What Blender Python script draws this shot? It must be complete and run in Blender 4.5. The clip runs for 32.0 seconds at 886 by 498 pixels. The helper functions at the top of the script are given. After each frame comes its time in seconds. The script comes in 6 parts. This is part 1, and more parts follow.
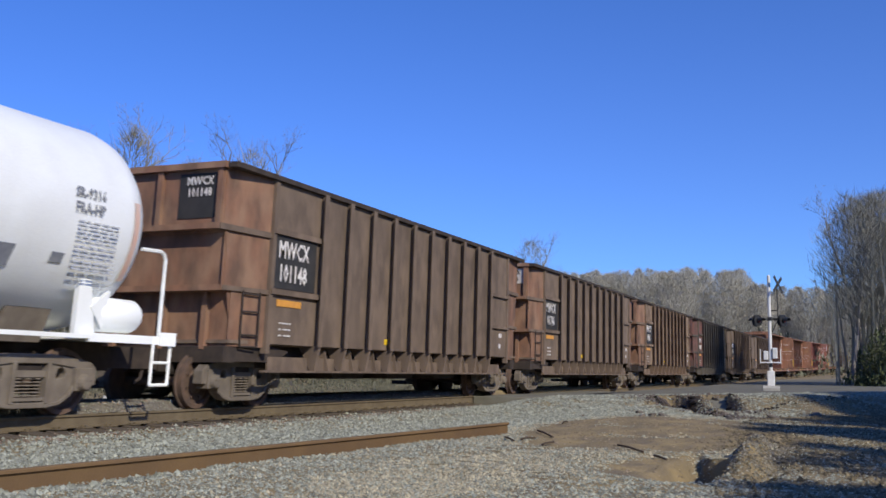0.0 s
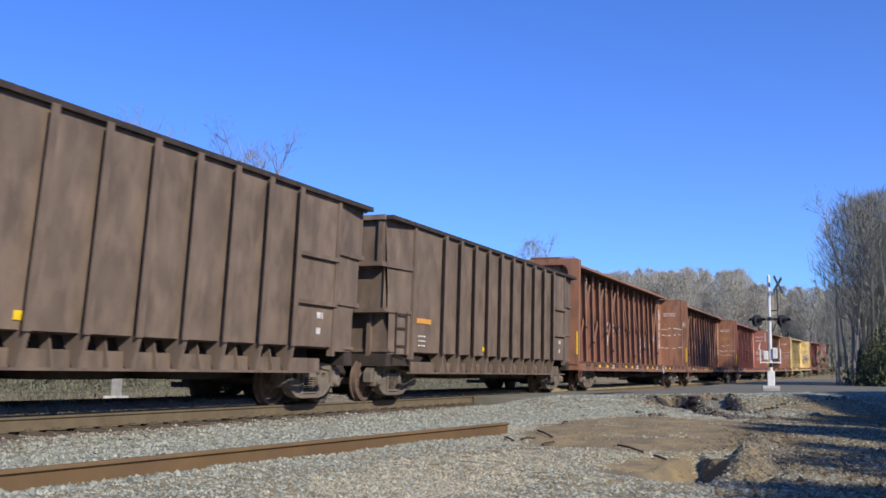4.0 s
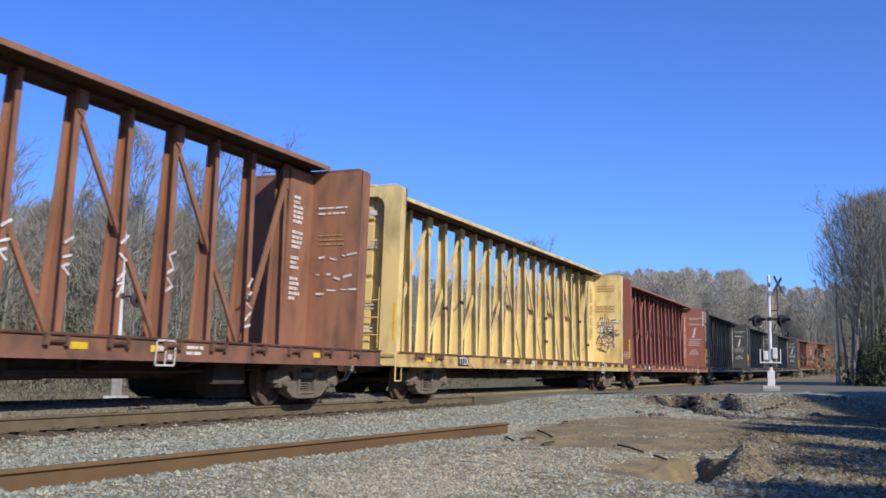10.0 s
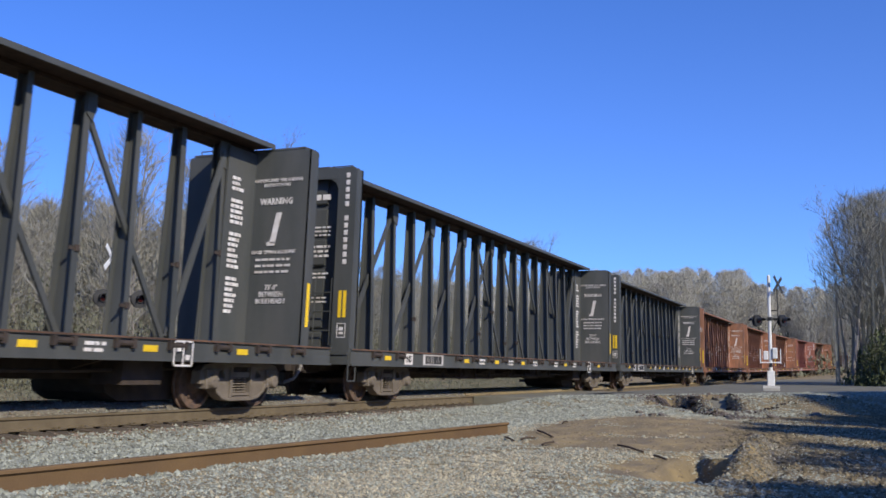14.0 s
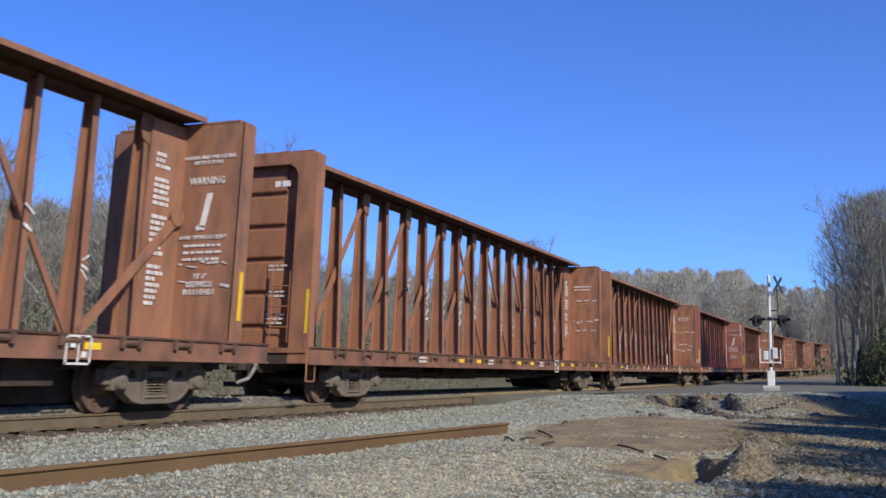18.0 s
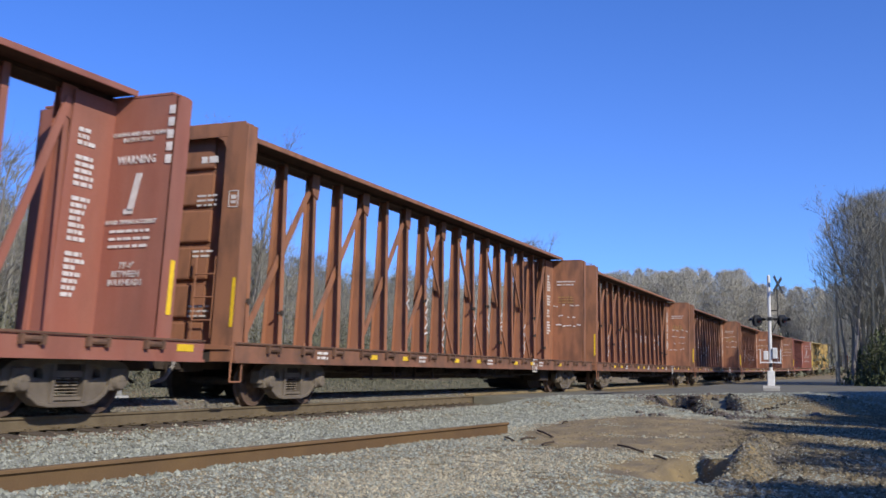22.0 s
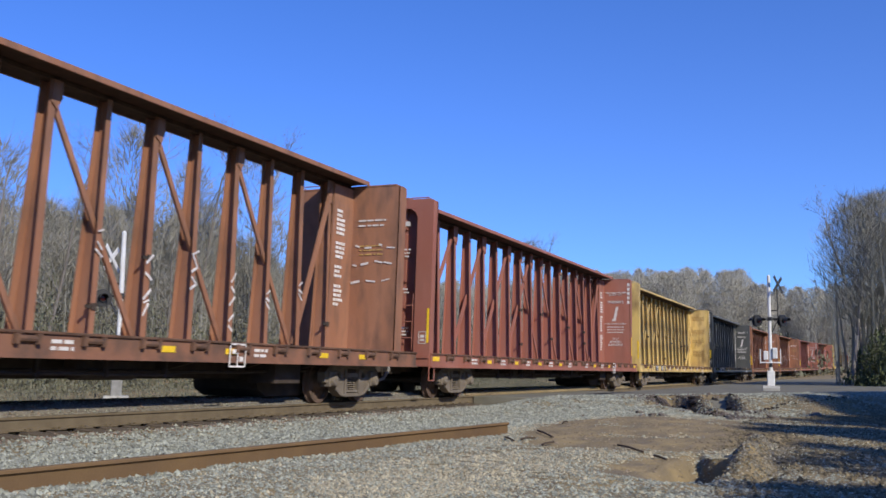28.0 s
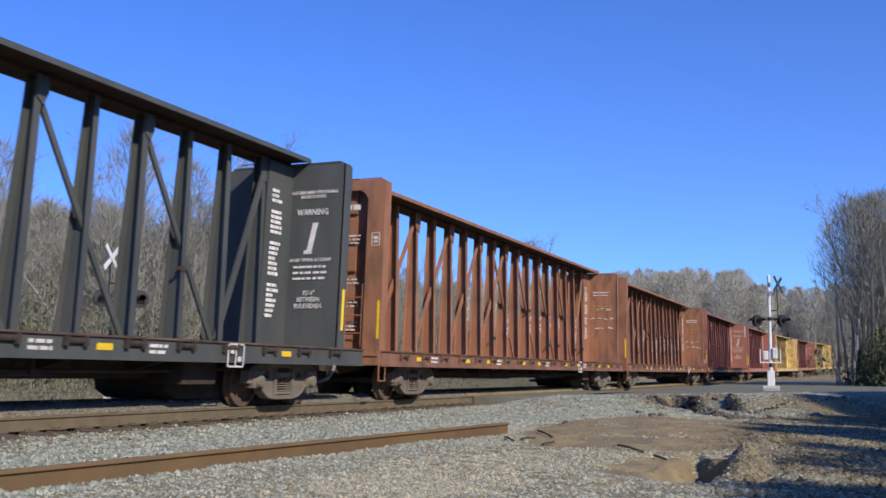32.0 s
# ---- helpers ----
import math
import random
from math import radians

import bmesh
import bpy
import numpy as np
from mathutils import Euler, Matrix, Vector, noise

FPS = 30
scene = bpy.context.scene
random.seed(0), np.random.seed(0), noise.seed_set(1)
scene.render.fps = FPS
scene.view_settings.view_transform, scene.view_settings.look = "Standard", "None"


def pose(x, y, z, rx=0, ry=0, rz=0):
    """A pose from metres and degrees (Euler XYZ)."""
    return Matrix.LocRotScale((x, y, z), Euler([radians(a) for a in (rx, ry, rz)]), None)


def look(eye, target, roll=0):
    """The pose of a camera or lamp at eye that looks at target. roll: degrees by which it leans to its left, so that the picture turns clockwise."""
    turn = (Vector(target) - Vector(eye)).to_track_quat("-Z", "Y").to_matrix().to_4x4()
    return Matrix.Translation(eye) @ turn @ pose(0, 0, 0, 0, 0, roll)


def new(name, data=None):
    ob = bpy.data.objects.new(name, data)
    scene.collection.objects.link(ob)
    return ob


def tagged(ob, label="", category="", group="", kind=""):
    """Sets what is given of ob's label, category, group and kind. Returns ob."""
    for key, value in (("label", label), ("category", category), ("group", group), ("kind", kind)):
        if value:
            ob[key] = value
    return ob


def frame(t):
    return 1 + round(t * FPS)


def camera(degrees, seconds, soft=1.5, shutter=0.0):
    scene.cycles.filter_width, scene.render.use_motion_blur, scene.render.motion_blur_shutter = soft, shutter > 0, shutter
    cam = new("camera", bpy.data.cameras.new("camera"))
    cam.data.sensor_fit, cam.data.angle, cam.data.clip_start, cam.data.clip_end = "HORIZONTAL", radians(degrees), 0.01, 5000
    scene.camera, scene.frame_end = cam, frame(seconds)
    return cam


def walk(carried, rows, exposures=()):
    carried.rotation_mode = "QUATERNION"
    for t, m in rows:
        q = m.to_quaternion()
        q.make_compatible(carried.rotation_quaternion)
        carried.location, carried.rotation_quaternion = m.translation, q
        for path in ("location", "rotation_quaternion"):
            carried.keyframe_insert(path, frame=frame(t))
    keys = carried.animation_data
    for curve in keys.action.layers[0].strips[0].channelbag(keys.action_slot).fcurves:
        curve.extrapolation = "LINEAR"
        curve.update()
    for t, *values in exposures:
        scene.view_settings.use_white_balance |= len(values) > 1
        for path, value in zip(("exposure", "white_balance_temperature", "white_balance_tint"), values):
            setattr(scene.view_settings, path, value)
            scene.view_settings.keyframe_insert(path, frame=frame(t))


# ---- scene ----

# ================= camera =================
HFOV = 47.52
EYE = Vector((0.0, 0.0, 0.664))
YAW, PITCH, ROLL = 22.715, 6.983, 0.733
AIM = EYE + Vector((math.cos(radians(YAW)) * math.cos(radians(PITCH)),
                    math.sin(radians(YAW)) * math.cos(radians(PITCH)), math.sin(radians(PITCH)))) * 20
cam = camera(HFOV, 32.0, soft=1.6, shutter=1.0)
scene.cycles.rolling_shutter_type, scene.cycles.rolling_shutter_duration = "TOP", 0.08   # the film camera reads its picture from the top down
walk(cam, [(0.0, look(EYE, AIM, ROLL)), (32.0, look(EYE, AIM, ROLL))], exposures=[(0.0, -0.2), (0.3, -0.15), (0.9, 0.1), (3.4, 0.1), (6.0, 0.04), (9.0, 0.0), (10.4, -0.02), (10.8, -0.22), (11.3, -0.22), (11.8, 0.0), (15.0, -0.03), (27.8, -0.06), (28.6, 0.02), (29.3, 0.02), (29.8, -0.18), (30.4, -0.18), (31.0, -0.06), (32.0, 0.04)])

# ================= light =================
SUN_EL, SUN_FROM = radians(33), Vector((-0.56, -0.828))
world = bpy.data.worlds.new("world")
scene.world = world
world.use_nodes = True
wn, wl = world.node_tree.nodes, world.node_tree.links
sky = wn.new("ShaderNodeTexSky")
sky.sky_type = "NISHITA"
sky.sun_disc = False
sky.sun_elevation = SUN_EL
sky.sun_rotation = math.atan2(SUN_FROM.x, SUN_FROM.y)
sky.air_density, sky.dust_density, sky.ozone_density = 1.0, 0.3, 3.0
sky.altitude = 200
tone = wn.new("ShaderNodeHueSaturation")        # a deep clear winter sky
tone.inputs["Saturation"].default_value = 1.38
cast = wn.new("ShaderNodeMix")
cast.data_type, cast.blend_type = "RGBA", "MULTIPLY"
cast.inputs[0].default_value, cast.inputs[7].default_value = 1.0, (1.1, 0.87, 1.24, 1)
wl.new(sky.outputs[0], tone.inputs["Color"]), wl.new(tone.outputs[0], cast.inputs[6])
split, joined = wn.new("ShaderNodeSeparateColor"), wn.new("ShaderNodeCombineColor")     # the haze low down stays blue
wl.new(cast.outputs[2], split.inputs[0])
for channel, (gain, power) in enumerate(((0.95, 0.47), (1.16, 0.78), (1.02, 1.0))):
    lift, scale = wn.new("ShaderNodeMath"), wn.new("ShaderNodeMath")
    lift.operation, lift.inputs[1].default_value = "POWER", power
    scale.operation, scale.inputs[1].default_value = "MULTIPLY", gain
    wl.new(split.outputs[channel], lift.inputs[0]), wl.new(lift.outputs[0], scale.inputs[0]), wl.new(scale.outputs[0], joined.inputs[channel])
wl.new(joined.outputs[0], wn["Background"].inputs[0])
wn["Background"].inputs[1].default_value = 0.143
sun_data = bpy.data.lights.new("sun", "SUN")
sun_data.energy, sun_data.angle, sun_data.color = 4.8, radians(0.53), (1.0, 0.92, 0.78)
sun = new("sun", sun_data)
sun.matrix_world = look(Vector((SUN_FROM.x * math.cos(SUN_EL), SUN_FROM.y * math.cos(SUN_EL), math.sin(SUN_EL))) * 60, (0, 0, 0))

# ================= the line of the track =================
TRACK_Y, CURVE_S, CURVE_L, CURVE_K = 11.187, 53.9, 40.0, 0.0006


def track(s):
    """Middle of the track at s metres along it: x, y, z at the rail's top, heading, slope."""
    u = max(0.0, s - CURVE_S)
    e = min(u, 210.0)
    if e < CURVE_L:
        y, th = CURVE_K * e ** 3 / (6 * CURVE_L), CURVE_K * e * e / (2 * CURVE_L)
    else:
        w = e - CURVE_L
        y = CURVE_K * (CURVE_L ** 2 / 6 + CURVE_L / 2 * w + w * w / 2)
        th = CURVE_K * (CURVE_L / 2 + w)
    y += math.tan(th) * (u - e)
    v = max(0.0, s - 18.5)
    c = min(v, 215.0)
    return s, TRACK_Y - y, 4.5e-5 * c * c + 9e-5 * c * (v - c), -th, 9e-5 * c


# ================= materials =================
MATS = {}


def surface(name, color, color2=None, scale=3.0, rough=0.75, metal=0.0, bump=0.15, fine=60.0, stretch=(1, 1, 1),
            vary=0.12, dirt=None, dirt_amount=0.35, dirt_scale=1.2, spec=0.3, island=False, detail=6.0):
    """Two-scale mottled paint, soil or stone, with dirt in patches of its own and a tone that differs from object to object."""
    if name in MATS:
        return MATS[name]
    m = bpy.data.materials.new(name)
    m.use_nodes = True
    MATS[name] = m
    n, l = m.node_tree.nodes, m.node_tree.links
    b = n["Principled BSDF"]
    b.inputs["Roughness"].default_value, b.inputs["Metallic"].default_value = rough, metal
    b.inputs["Specular IOR Level"].default_value = spec
    tc, mp = n.new("ShaderNodeTexCoord"), n.new("ShaderNodeMapping")
    mp.inputs["Scale"].default_value = stretch
    l.new(tc.outputs["Object"], mp.inputs[0])
    big, small = n.new("ShaderNodeTexNoise"), n.new("ShaderNodeTexNoise")
    for t, sc in ((big, scale), (small, fine)):
        t.inputs["Scale"].default_value, t.inputs["Detail"].default_value = sc, detail
        l.new(mp.outputs[0], t.inputs["Vector"])
    ramp = n.new("ShaderNodeMapRange")
    ramp.inputs[1].default_value, ramp.inputs[2].default_value = 0.35, 0.65
    l.new(big.outputs[0], ramp.inputs[0])
    mix = n.new("ShaderNodeMix")
    mix.data_type = "RGBA"
    mix.inputs[6].default_value, mix.inputs[7].default_value = (*color, 1), (*(color2 or color), 1)
    l.new(ramp.outputs[0], mix.inputs[0])
    out = mix.outputs[2]
    if dirt:
        dn, dr, dm = n.new("ShaderNodeTexNoise"), n.new("ShaderNodeMapRange"), n.new("ShaderNodeMix")
        dn.inputs["Scale"].default_value, dn.inputs["Detail"].default_value = dirt_scale, 8
        l.new(mp.outputs[0], dn.inputs["Vector"])
        dr.inputs[1].default_value, dr.inputs[2].default_value, dr.inputs[4].default_value = 0.45, 0.7, dirt_amount
        l.new(dn.outputs[0], dr.inputs[0])
        dm.data_type = "RGBA"
        dm.inputs[7].default_value = (*dirt, 1)
        l.new(dr.outputs[0], dm.inputs[0]), l.new(out, dm.inputs[6])
        out = dm.outputs[2]
    hsv = n.new("ShaderNodeHueSaturation")
    val = n.new("ShaderNodeMapRange")
    val.inputs[3].default_value, val.inputs[4].default_value = 1 - vary, 1 + vary
    if island:
        src = n.new("ShaderNodeNewGeometry").outputs["Random Per Island"]
    else:
        src = n.new("ShaderNodeObjectInfo").outputs["Random"]
    l.new(src, val.inputs[0])
    fv, fm = n.new("ShaderNodeMapRange"), n.new("ShaderNodeMath")
    fv.inputs[3].default_value, fv.inputs[4].default_value = 0.86, 1.14
    l.new(small.outputs[0], fv.inputs[0])
    fm.operation = "MULTIPLY"
    l.new(fv.outputs[0], fm.inputs[0]), l.new(val.outputs[0], fm.inputs[1]), l.new(fm.outputs[0], hsv.inputs["Value"])
    l.new(out, hsv.inputs["Color"]), l.new(hsv.outputs[0], b.inputs["Base Color"])
    if bump:
        bp = n.new("ShaderNodeBump")
        bp.inputs["Strength"].default_value, bp.inputs["Distance"].default_value = bump, 0.02
        l.new(small.outputs[0], bp.inputs["Height"]), l.new(bp.outputs[0], b.inputs["Normal"])
    return m


STREAK = (1.3, 1.3, 0.45)
PAINT = {
    "brown": surface("brown_car_paint", (0.272, 0.127, 0.072), (0.32, 0.16, 0.096), 1.3, 0.7, dirt=(0.1, 0.062, 0.046), dirt_amount=0.65, dirt_scale=2.6, stretch=STREAK, vary=0.06),
    "rust": surface("rusty_car_paint", (0.315, 0.142, 0.077), (0.262, 0.122, 0.07), 1.3, 0.75, dirt=(0.11, 0.064, 0.045), dirt_amount=0.65, dirt_scale=2.6, stretch=STREAK, vary=0.06),
    "red": surface("oxide_red_car_paint", (0.3, 0.112, 0.077), (0.325, 0.14, 0.1), 1.3, 0.65, dirt=(0.12, 0.06, 0.045), stretch=STREAK, vary=0.05),
    "yellow": surface("yellow_car_paint", (0.64, 0.46, 0.15), (0.54, 0.39, 0.17), 1.3, 0.6, dirt=(0.2, 0.125, 0.055), dirt_amount=0.8, dirt_scale=1.7, stretch=(1.3, 1.3, 0.6), vary=0.05),
    "pale": surface("pale_yellow_car_paint", (0.78, 0.61, 0.25), (0.68, 0.52, 0.24), 1.3, 0.6, dirt=(0.26, 0.17, 0.08), dirt_amount=0.6, dirt_scale=1.7, stretch=(1.3, 1.3, 0.6), vary=0.05),
    "black": surface("black_car_paint", (0.062, 0.066, 0.063), (0.085, 0.087, 0.082), 1.3, 0.55, dirt=(0.08, 0.075, 0.065), stretch=STREAK, vary=0.06),
    "gondola": surface("weathered_gondola_brown", (0.105, 0.07, 0.047), (0.17, 0.115, 0.078), 1.6, 0.85, dirt=(0.32, 0.23, 0.16), dirt_amount=0.85, dirt_scale=2.4, stretch=(1.2, 1.2, 0.6), vary=0.08),
    "gondola_dark": surface("dark_gondola_brown", (0.112, 0.083, 0.062), (0.165, 0.122, 0.09), 1.6, 0.85, dirt=(0.22, 0.16, 0.115), dirt_amount=0.8, dirt_scale=2.4, stretch=(1.2, 1.2, 0.6), vary=0.08),
    "gondola_red": surface("gondola_end_red", (0.25, 0.13, 0.08), (0.14, 0.085, 0.058), 2.5, 0.8, dirt=(0.33, 0.205, 0.13), dirt_amount=0.7, dirt_scale=1.8, stretch=(1.2, 1.2, 0.6), vary=0.06),
    "gondola_crimson": surface("faded_crimson_gondola_end", (0.2, 0.085, 0.068), (0.12, 0.068, 0.056), 1.8, 0.8, dirt=(0.1, 0.072, 0.058), dirt_amount=0.8, dirt_scale=1.6, vary=0.04),
    "gondola_grey": surface("gondola_dark_grey", (0.066, 0.056, 0.045), (0.1, 0.086, 0.068), 1.6, 0.85, dirt=(0.16, 0.14, 0.112), dirt_amount=0.7, dirt_scale=1.5, stretch=STREAK, vary=0.06),
    "white": surface("white_tank_paint", (0.9, 0.92, 0.9), (0.86, 0.88, 0.86), 0.9, 0.4, dirt=(0.5, 0.48, 0.44), dirt_amount=0.2, bump=0.03),
}
WORN = surface("worn_rusty_yellow_paint", (0.64, 0.47, 0.18), (0.5, 0.34, 0.14), 2.4, 0.75, dirt=(0.16, 0.085, 0.04), dirt_amount=0.9, dirt_scale=2.6, vary=0.05)
EDGE = surface("dark_brown_edge", (0.075, 0.045, 0.032), (0.13, 0.075, 0.05), 2.5, 0.9, dirt=(0.25, 0.13, 0.08), dirt_amount=0.6)
RUSTY = surface("rusty_winch_iron", (0.17, 0.09, 0.055), (0.1, 0.06, 0.042), 9, 0.9)
GRIMED = surface("grimy_brown_sill_paint", (0.255, 0.122, 0.075), (0.2, 0.1, 0.065), 1.6, 0.8, dirt=(0.095, 0.065, 0.05), dirt_amount=0.85, dirt_scale=2.2, vary=0.05)
TRUCK = surface("dusty_truck_steel", (0.145, 0.12, 0.094), (0.19, 0.16, 0.126), 4, 0.88, dirt=(0.07, 0.058, 0.048), dirt_scale=3.0, fine=90)
WHEEL = surface("dusty_wheel_steel", (0.155, 0.1, 0.073), (0.1, 0.072, 0.056), 8, 0.75, metal=0.1)
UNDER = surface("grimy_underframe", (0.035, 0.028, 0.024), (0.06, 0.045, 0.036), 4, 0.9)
STEEL = surface("worn_bright_steel", (0.45, 0.44, 0.42), (0.3, 0.27, 0.25), 20, 0.35, metal=0.9, bump=0.05)
RAILSIDE = surface("rusty_rail_side", (0.14, 0.108, 0.066), (0.175, 0.138, 0.086), 5, 0.85, dirt=(0.085, 0.064, 0.042), fine=80)
# shade beneath the top chord, put into a dark colour
CHORD_SHADE = surface("shade_dark_chord_underside", (0.045, 0.03, 0.022), (0.07, 0.045, 0.032), 4, 0.9, vary=0.2)
LETTER = surface("faded_white_lettering", (0.7, 0.68, 0.65), (0.55, 0.5, 0.46), 6, 0.7, bump=0)
BLACKPATCH = surface("black_number_patch", (0.03, 0.03, 0.03), (0.045, 0.042, 0.04), 3, 0.7)
REFLECT = surface("yellow_reflector_tape", (0.85, 0.58, 0.03), (0.75, 0.48, 0.03), 9, 0.4, bump=0, vary=0.1)
GRAFFITI = surface("white_spray_marks", (0.72, 0.7, 0.68), (0.5, 0.46, 0.43), 8, 0.7, bump=0)
ORANGE = surface("faded_orange_tape_on_steel", (0.72, 0.34, 0.06), (0.6, 0.28, 0.06), 9, 0.5, bump=0, vary=0.05)


# ================= mesh tools =================
class Shape:
    """Collects corners and faces of one mesh."""

    def __init__(self):
        self.v, self.f = [], []

    def add(self, verts, faces):
        k = len(self.v)
        self.v += [tuple(p) for p in verts]
        self.f += [tuple(i + k for i in f) for f in faces]
        return self

    def box(self, x0, x1, y0, y1, z0, z1):
        return self.add([(x, y, z) for x in (x0, x1) for y in (y0, y1) for z in (z0, z1)],
                        [(0, 1, 3, 2), (4, 6, 7, 5), (0, 4, 5, 1), (2, 3, 7, 6), (0, 2, 6, 4), (1, 5, 7, 3)])

    def beam(self, p, q, w, h, up=(0, 0, 1)):
        """A bar from p to q, w across and h along up."""
        p, q = Vector(p), Vector(q)
        d = (q - p).normalized()
        a = d.cross(Vector(up))
        a = a.normalized() if a.length > 1e-4 else Vector((1, 0, 0))
        b = a.cross(d)
        c = [p + a * i * w / 2 + b * j * h / 2 for i, j in ((-1, -1), (1, -1), (1, 1), (-1, 1))]
        c += [k + (q - p) for k in c]
        return self.add(c, [(0, 3, 2, 1), (4, 5, 6, 7), (0, 1, 5, 4), (1, 2, 6, 5), (2, 3, 7, 6), (3, 0, 4, 7)])

    def prism(self, outline, a, b, axis="y"):
        """An outline swept from a to b. axis y: outline is x, z; axis x: y, z; axis z: x, y."""
        n = len(outline)
        put = {"y": lambda p, t: (p[0], t, p[1]), "x": lambda p, t: (t, p[0], p[1]), "z": lambda p, t: (p[0], p[1], t)}[axis]
        return self.add([put(p, t) for t in (a, b) for p in outline],
                        [tuple(range(n - 1, -1, -1)), tuple(range(n, 2 * n))] + [(i, (i + 1) % n, n + (i + 1) % n, n + i) for i in range(n)])

    def lathe(self, rings, axis="y", n=20, at=(0, 0, 0), caps=True):
        """Rings of (along, radius) round an axis through at."""
        put = {"y": lambda t, c, s: (c, t, s), "x": lambda t, c, s: (t, c, s), "z": lambda t, c, s: (c, s, t)}[axis]
        vs = []
        for t, r in rings:
            for i in range(n):
                a = 2 * math.pi * i / n
                p = put(t, r * math.cos(a), r * math.sin(a))
                vs.append((p[0] + at[0], p[1] + at[1], p[2] + at[2]))
        fs = [(k * n + i, k * n + (i + 1) % n, (k + 1) * n + (i + 1) % n, (k + 1) * n + i) for k in range(len(rings) - 1) for i in range(n)]
        if caps:
            fs += [tuple(range(n - 1, -1, -1)), tuple(range((len(rings) - 1) * n, len(rings) * n))]
        return self.add(vs, fs)

    def tube(self, points, r, n=6):
        for p, q in zip(points, points[1:]):
            p, q = Vector(p), Vector(q)
            d = (q - p).normalized()
            a = d.orthogonal().normalized()
            b = d.cross(a)
            c = [o + (a * math.cos(2 * math.pi * i / n) + b * math.sin(2 * math.pi * i / n)) * r for o in (p, q) for i in range(n)]
            self.add(c, [(i, (i + 1) % n, n + (i + 1) % n, n + i) for i in range(n)] + [tuple(range(n - 1, -1, -1)), tuple(range(n, 2 * n))])
        return self

    def mesh(self, name, material, smooth=False, bevel=0.0):
        me = bpy.data.meshes.new(name)
        me.from_pydata(self.v, [], self.f)
        bm = bmesh.new()
        bm.from_mesh(me)
        bmesh.ops.recalc_face_normals(bm, faces=bm.faces)
        if bevel:
            bmesh.ops.bevel(bm, geom=[e for e in bm.edges if e.calc_face_angle(0) > 0.7], offset=bevel, segments=1, affect="EDGES", clamp_overlap=True)
        bm.to_mesh(me)
        bm.free()
        if smooth:
            for p in me.polygons:
                p.use_smooth = True
            me.set_sharp_from_angle(angle=radians(38))
        me.materials.append(material)
        return me


CACHE = {}


def part(name, key, make, material, parent, label="", at=None, smooth=False, bevel=0.0):
    """One mesh object under a thing or a part; alike parts share the mesh made for (name, key, material)."""
    k = (name, key, material.name)
    if k not in CACHE:
        CACHE[k] = make().mesh(name, material, smooth, bevel)
    ob = new(name, CACHE[k])
    ob.parent = parent
    if at is not None:
        ob.matrix_basis = at
    if label:
        ob["label"] = label
    if name in ("data_stencil", "instruction_stencil", "spray_scrawl", "inspection_stencil", "panel_stencil"):
        ob["kind"] = "stuff"
    return ob


def lettering(name, text, size, material, parent, at, label="", wide=1.0):
    """Built-in font, as a thin mesh that faces -y, standing upright in x and z."""
    k = ("text", text, size, wide, material.name)
    if k not in CACHE:
        cu = bpy.data.curves.new("lettering", "FONT")
        cu.body, cu.size, cu.align_x, cu.align_y = text, size, "CENTER", "CENTER"
        cu.extrude, cu.resolution_u, cu.offset, cu.space_line = 0.004, 1, size * 0.012, 0.95
        tmp = bpy.data.objects.new("lettering", cu)
        scene.collection.objects.link(tmp)
        me = bpy.data.meshes.new_from_object(tmp.evaluated_get(bpy.context.evaluated_depsgraph_get()))
        bpy.data.objects.remove(tmp)
        me.transform(Matrix.Rotation(radians(90), 4, "X") @ Matrix.Diagonal((wide, 1, 1, 1)))
        me.materials.clear()
        me.materials.append(material)
        CACHE[k] = me
    ob = new(name, CACHE[k])
    ob.parent, ob.matrix_basis = parent, at
    if label:
        ob["label"] = label
    return ob

# ================= rolling stock =================
SPEED, T_REF, S_REF = 19.25, 20.0, 26.75
CB_LEN, GON_LEN, WHEEL_R = 24.9, 16.6, 0.457
TRAIN = []          # (thing, s of its middle at T_REF, half distance of its trucks, wheelsets)


def wheelset_shape():
    s = Shape()
    for side in (-1, 1):
        o = side * 0.755
        s.lathe([(o - side * 0.085, 0.12), (o - side * 0.085, WHEEL_R + 0.028), (o - side * 0.055, WHEEL_R + 0.028), (o - side * 0.045, WHEEL_R),
                 (o + side * 0.05, WHEEL_R - 0.006), (o + side * 0.055, 0.385), (o + side * 0.005, 0.36), (o + side * 0.0, 0.2),
                 (o + side * 0.05, 0.15), (o + side * 0.06, 0.1), (o + side * 0.25, 0.085)], "y", 28)
        for k in range(8):
            a = 2 * math.pi * k / 8
            p = Vector((0.28 * math.cos(a), o + side * 0.012, 0.28 * math.sin(a)))
            s.lathe([(p.y - 0.02, 0.022), (p.y + 0.02, 0.022)], "y", 6, (p.x, 0, p.z))
    s.lathe([(-0.72, 0.08), (0.72, 0.08)], "y", 10)
    return s


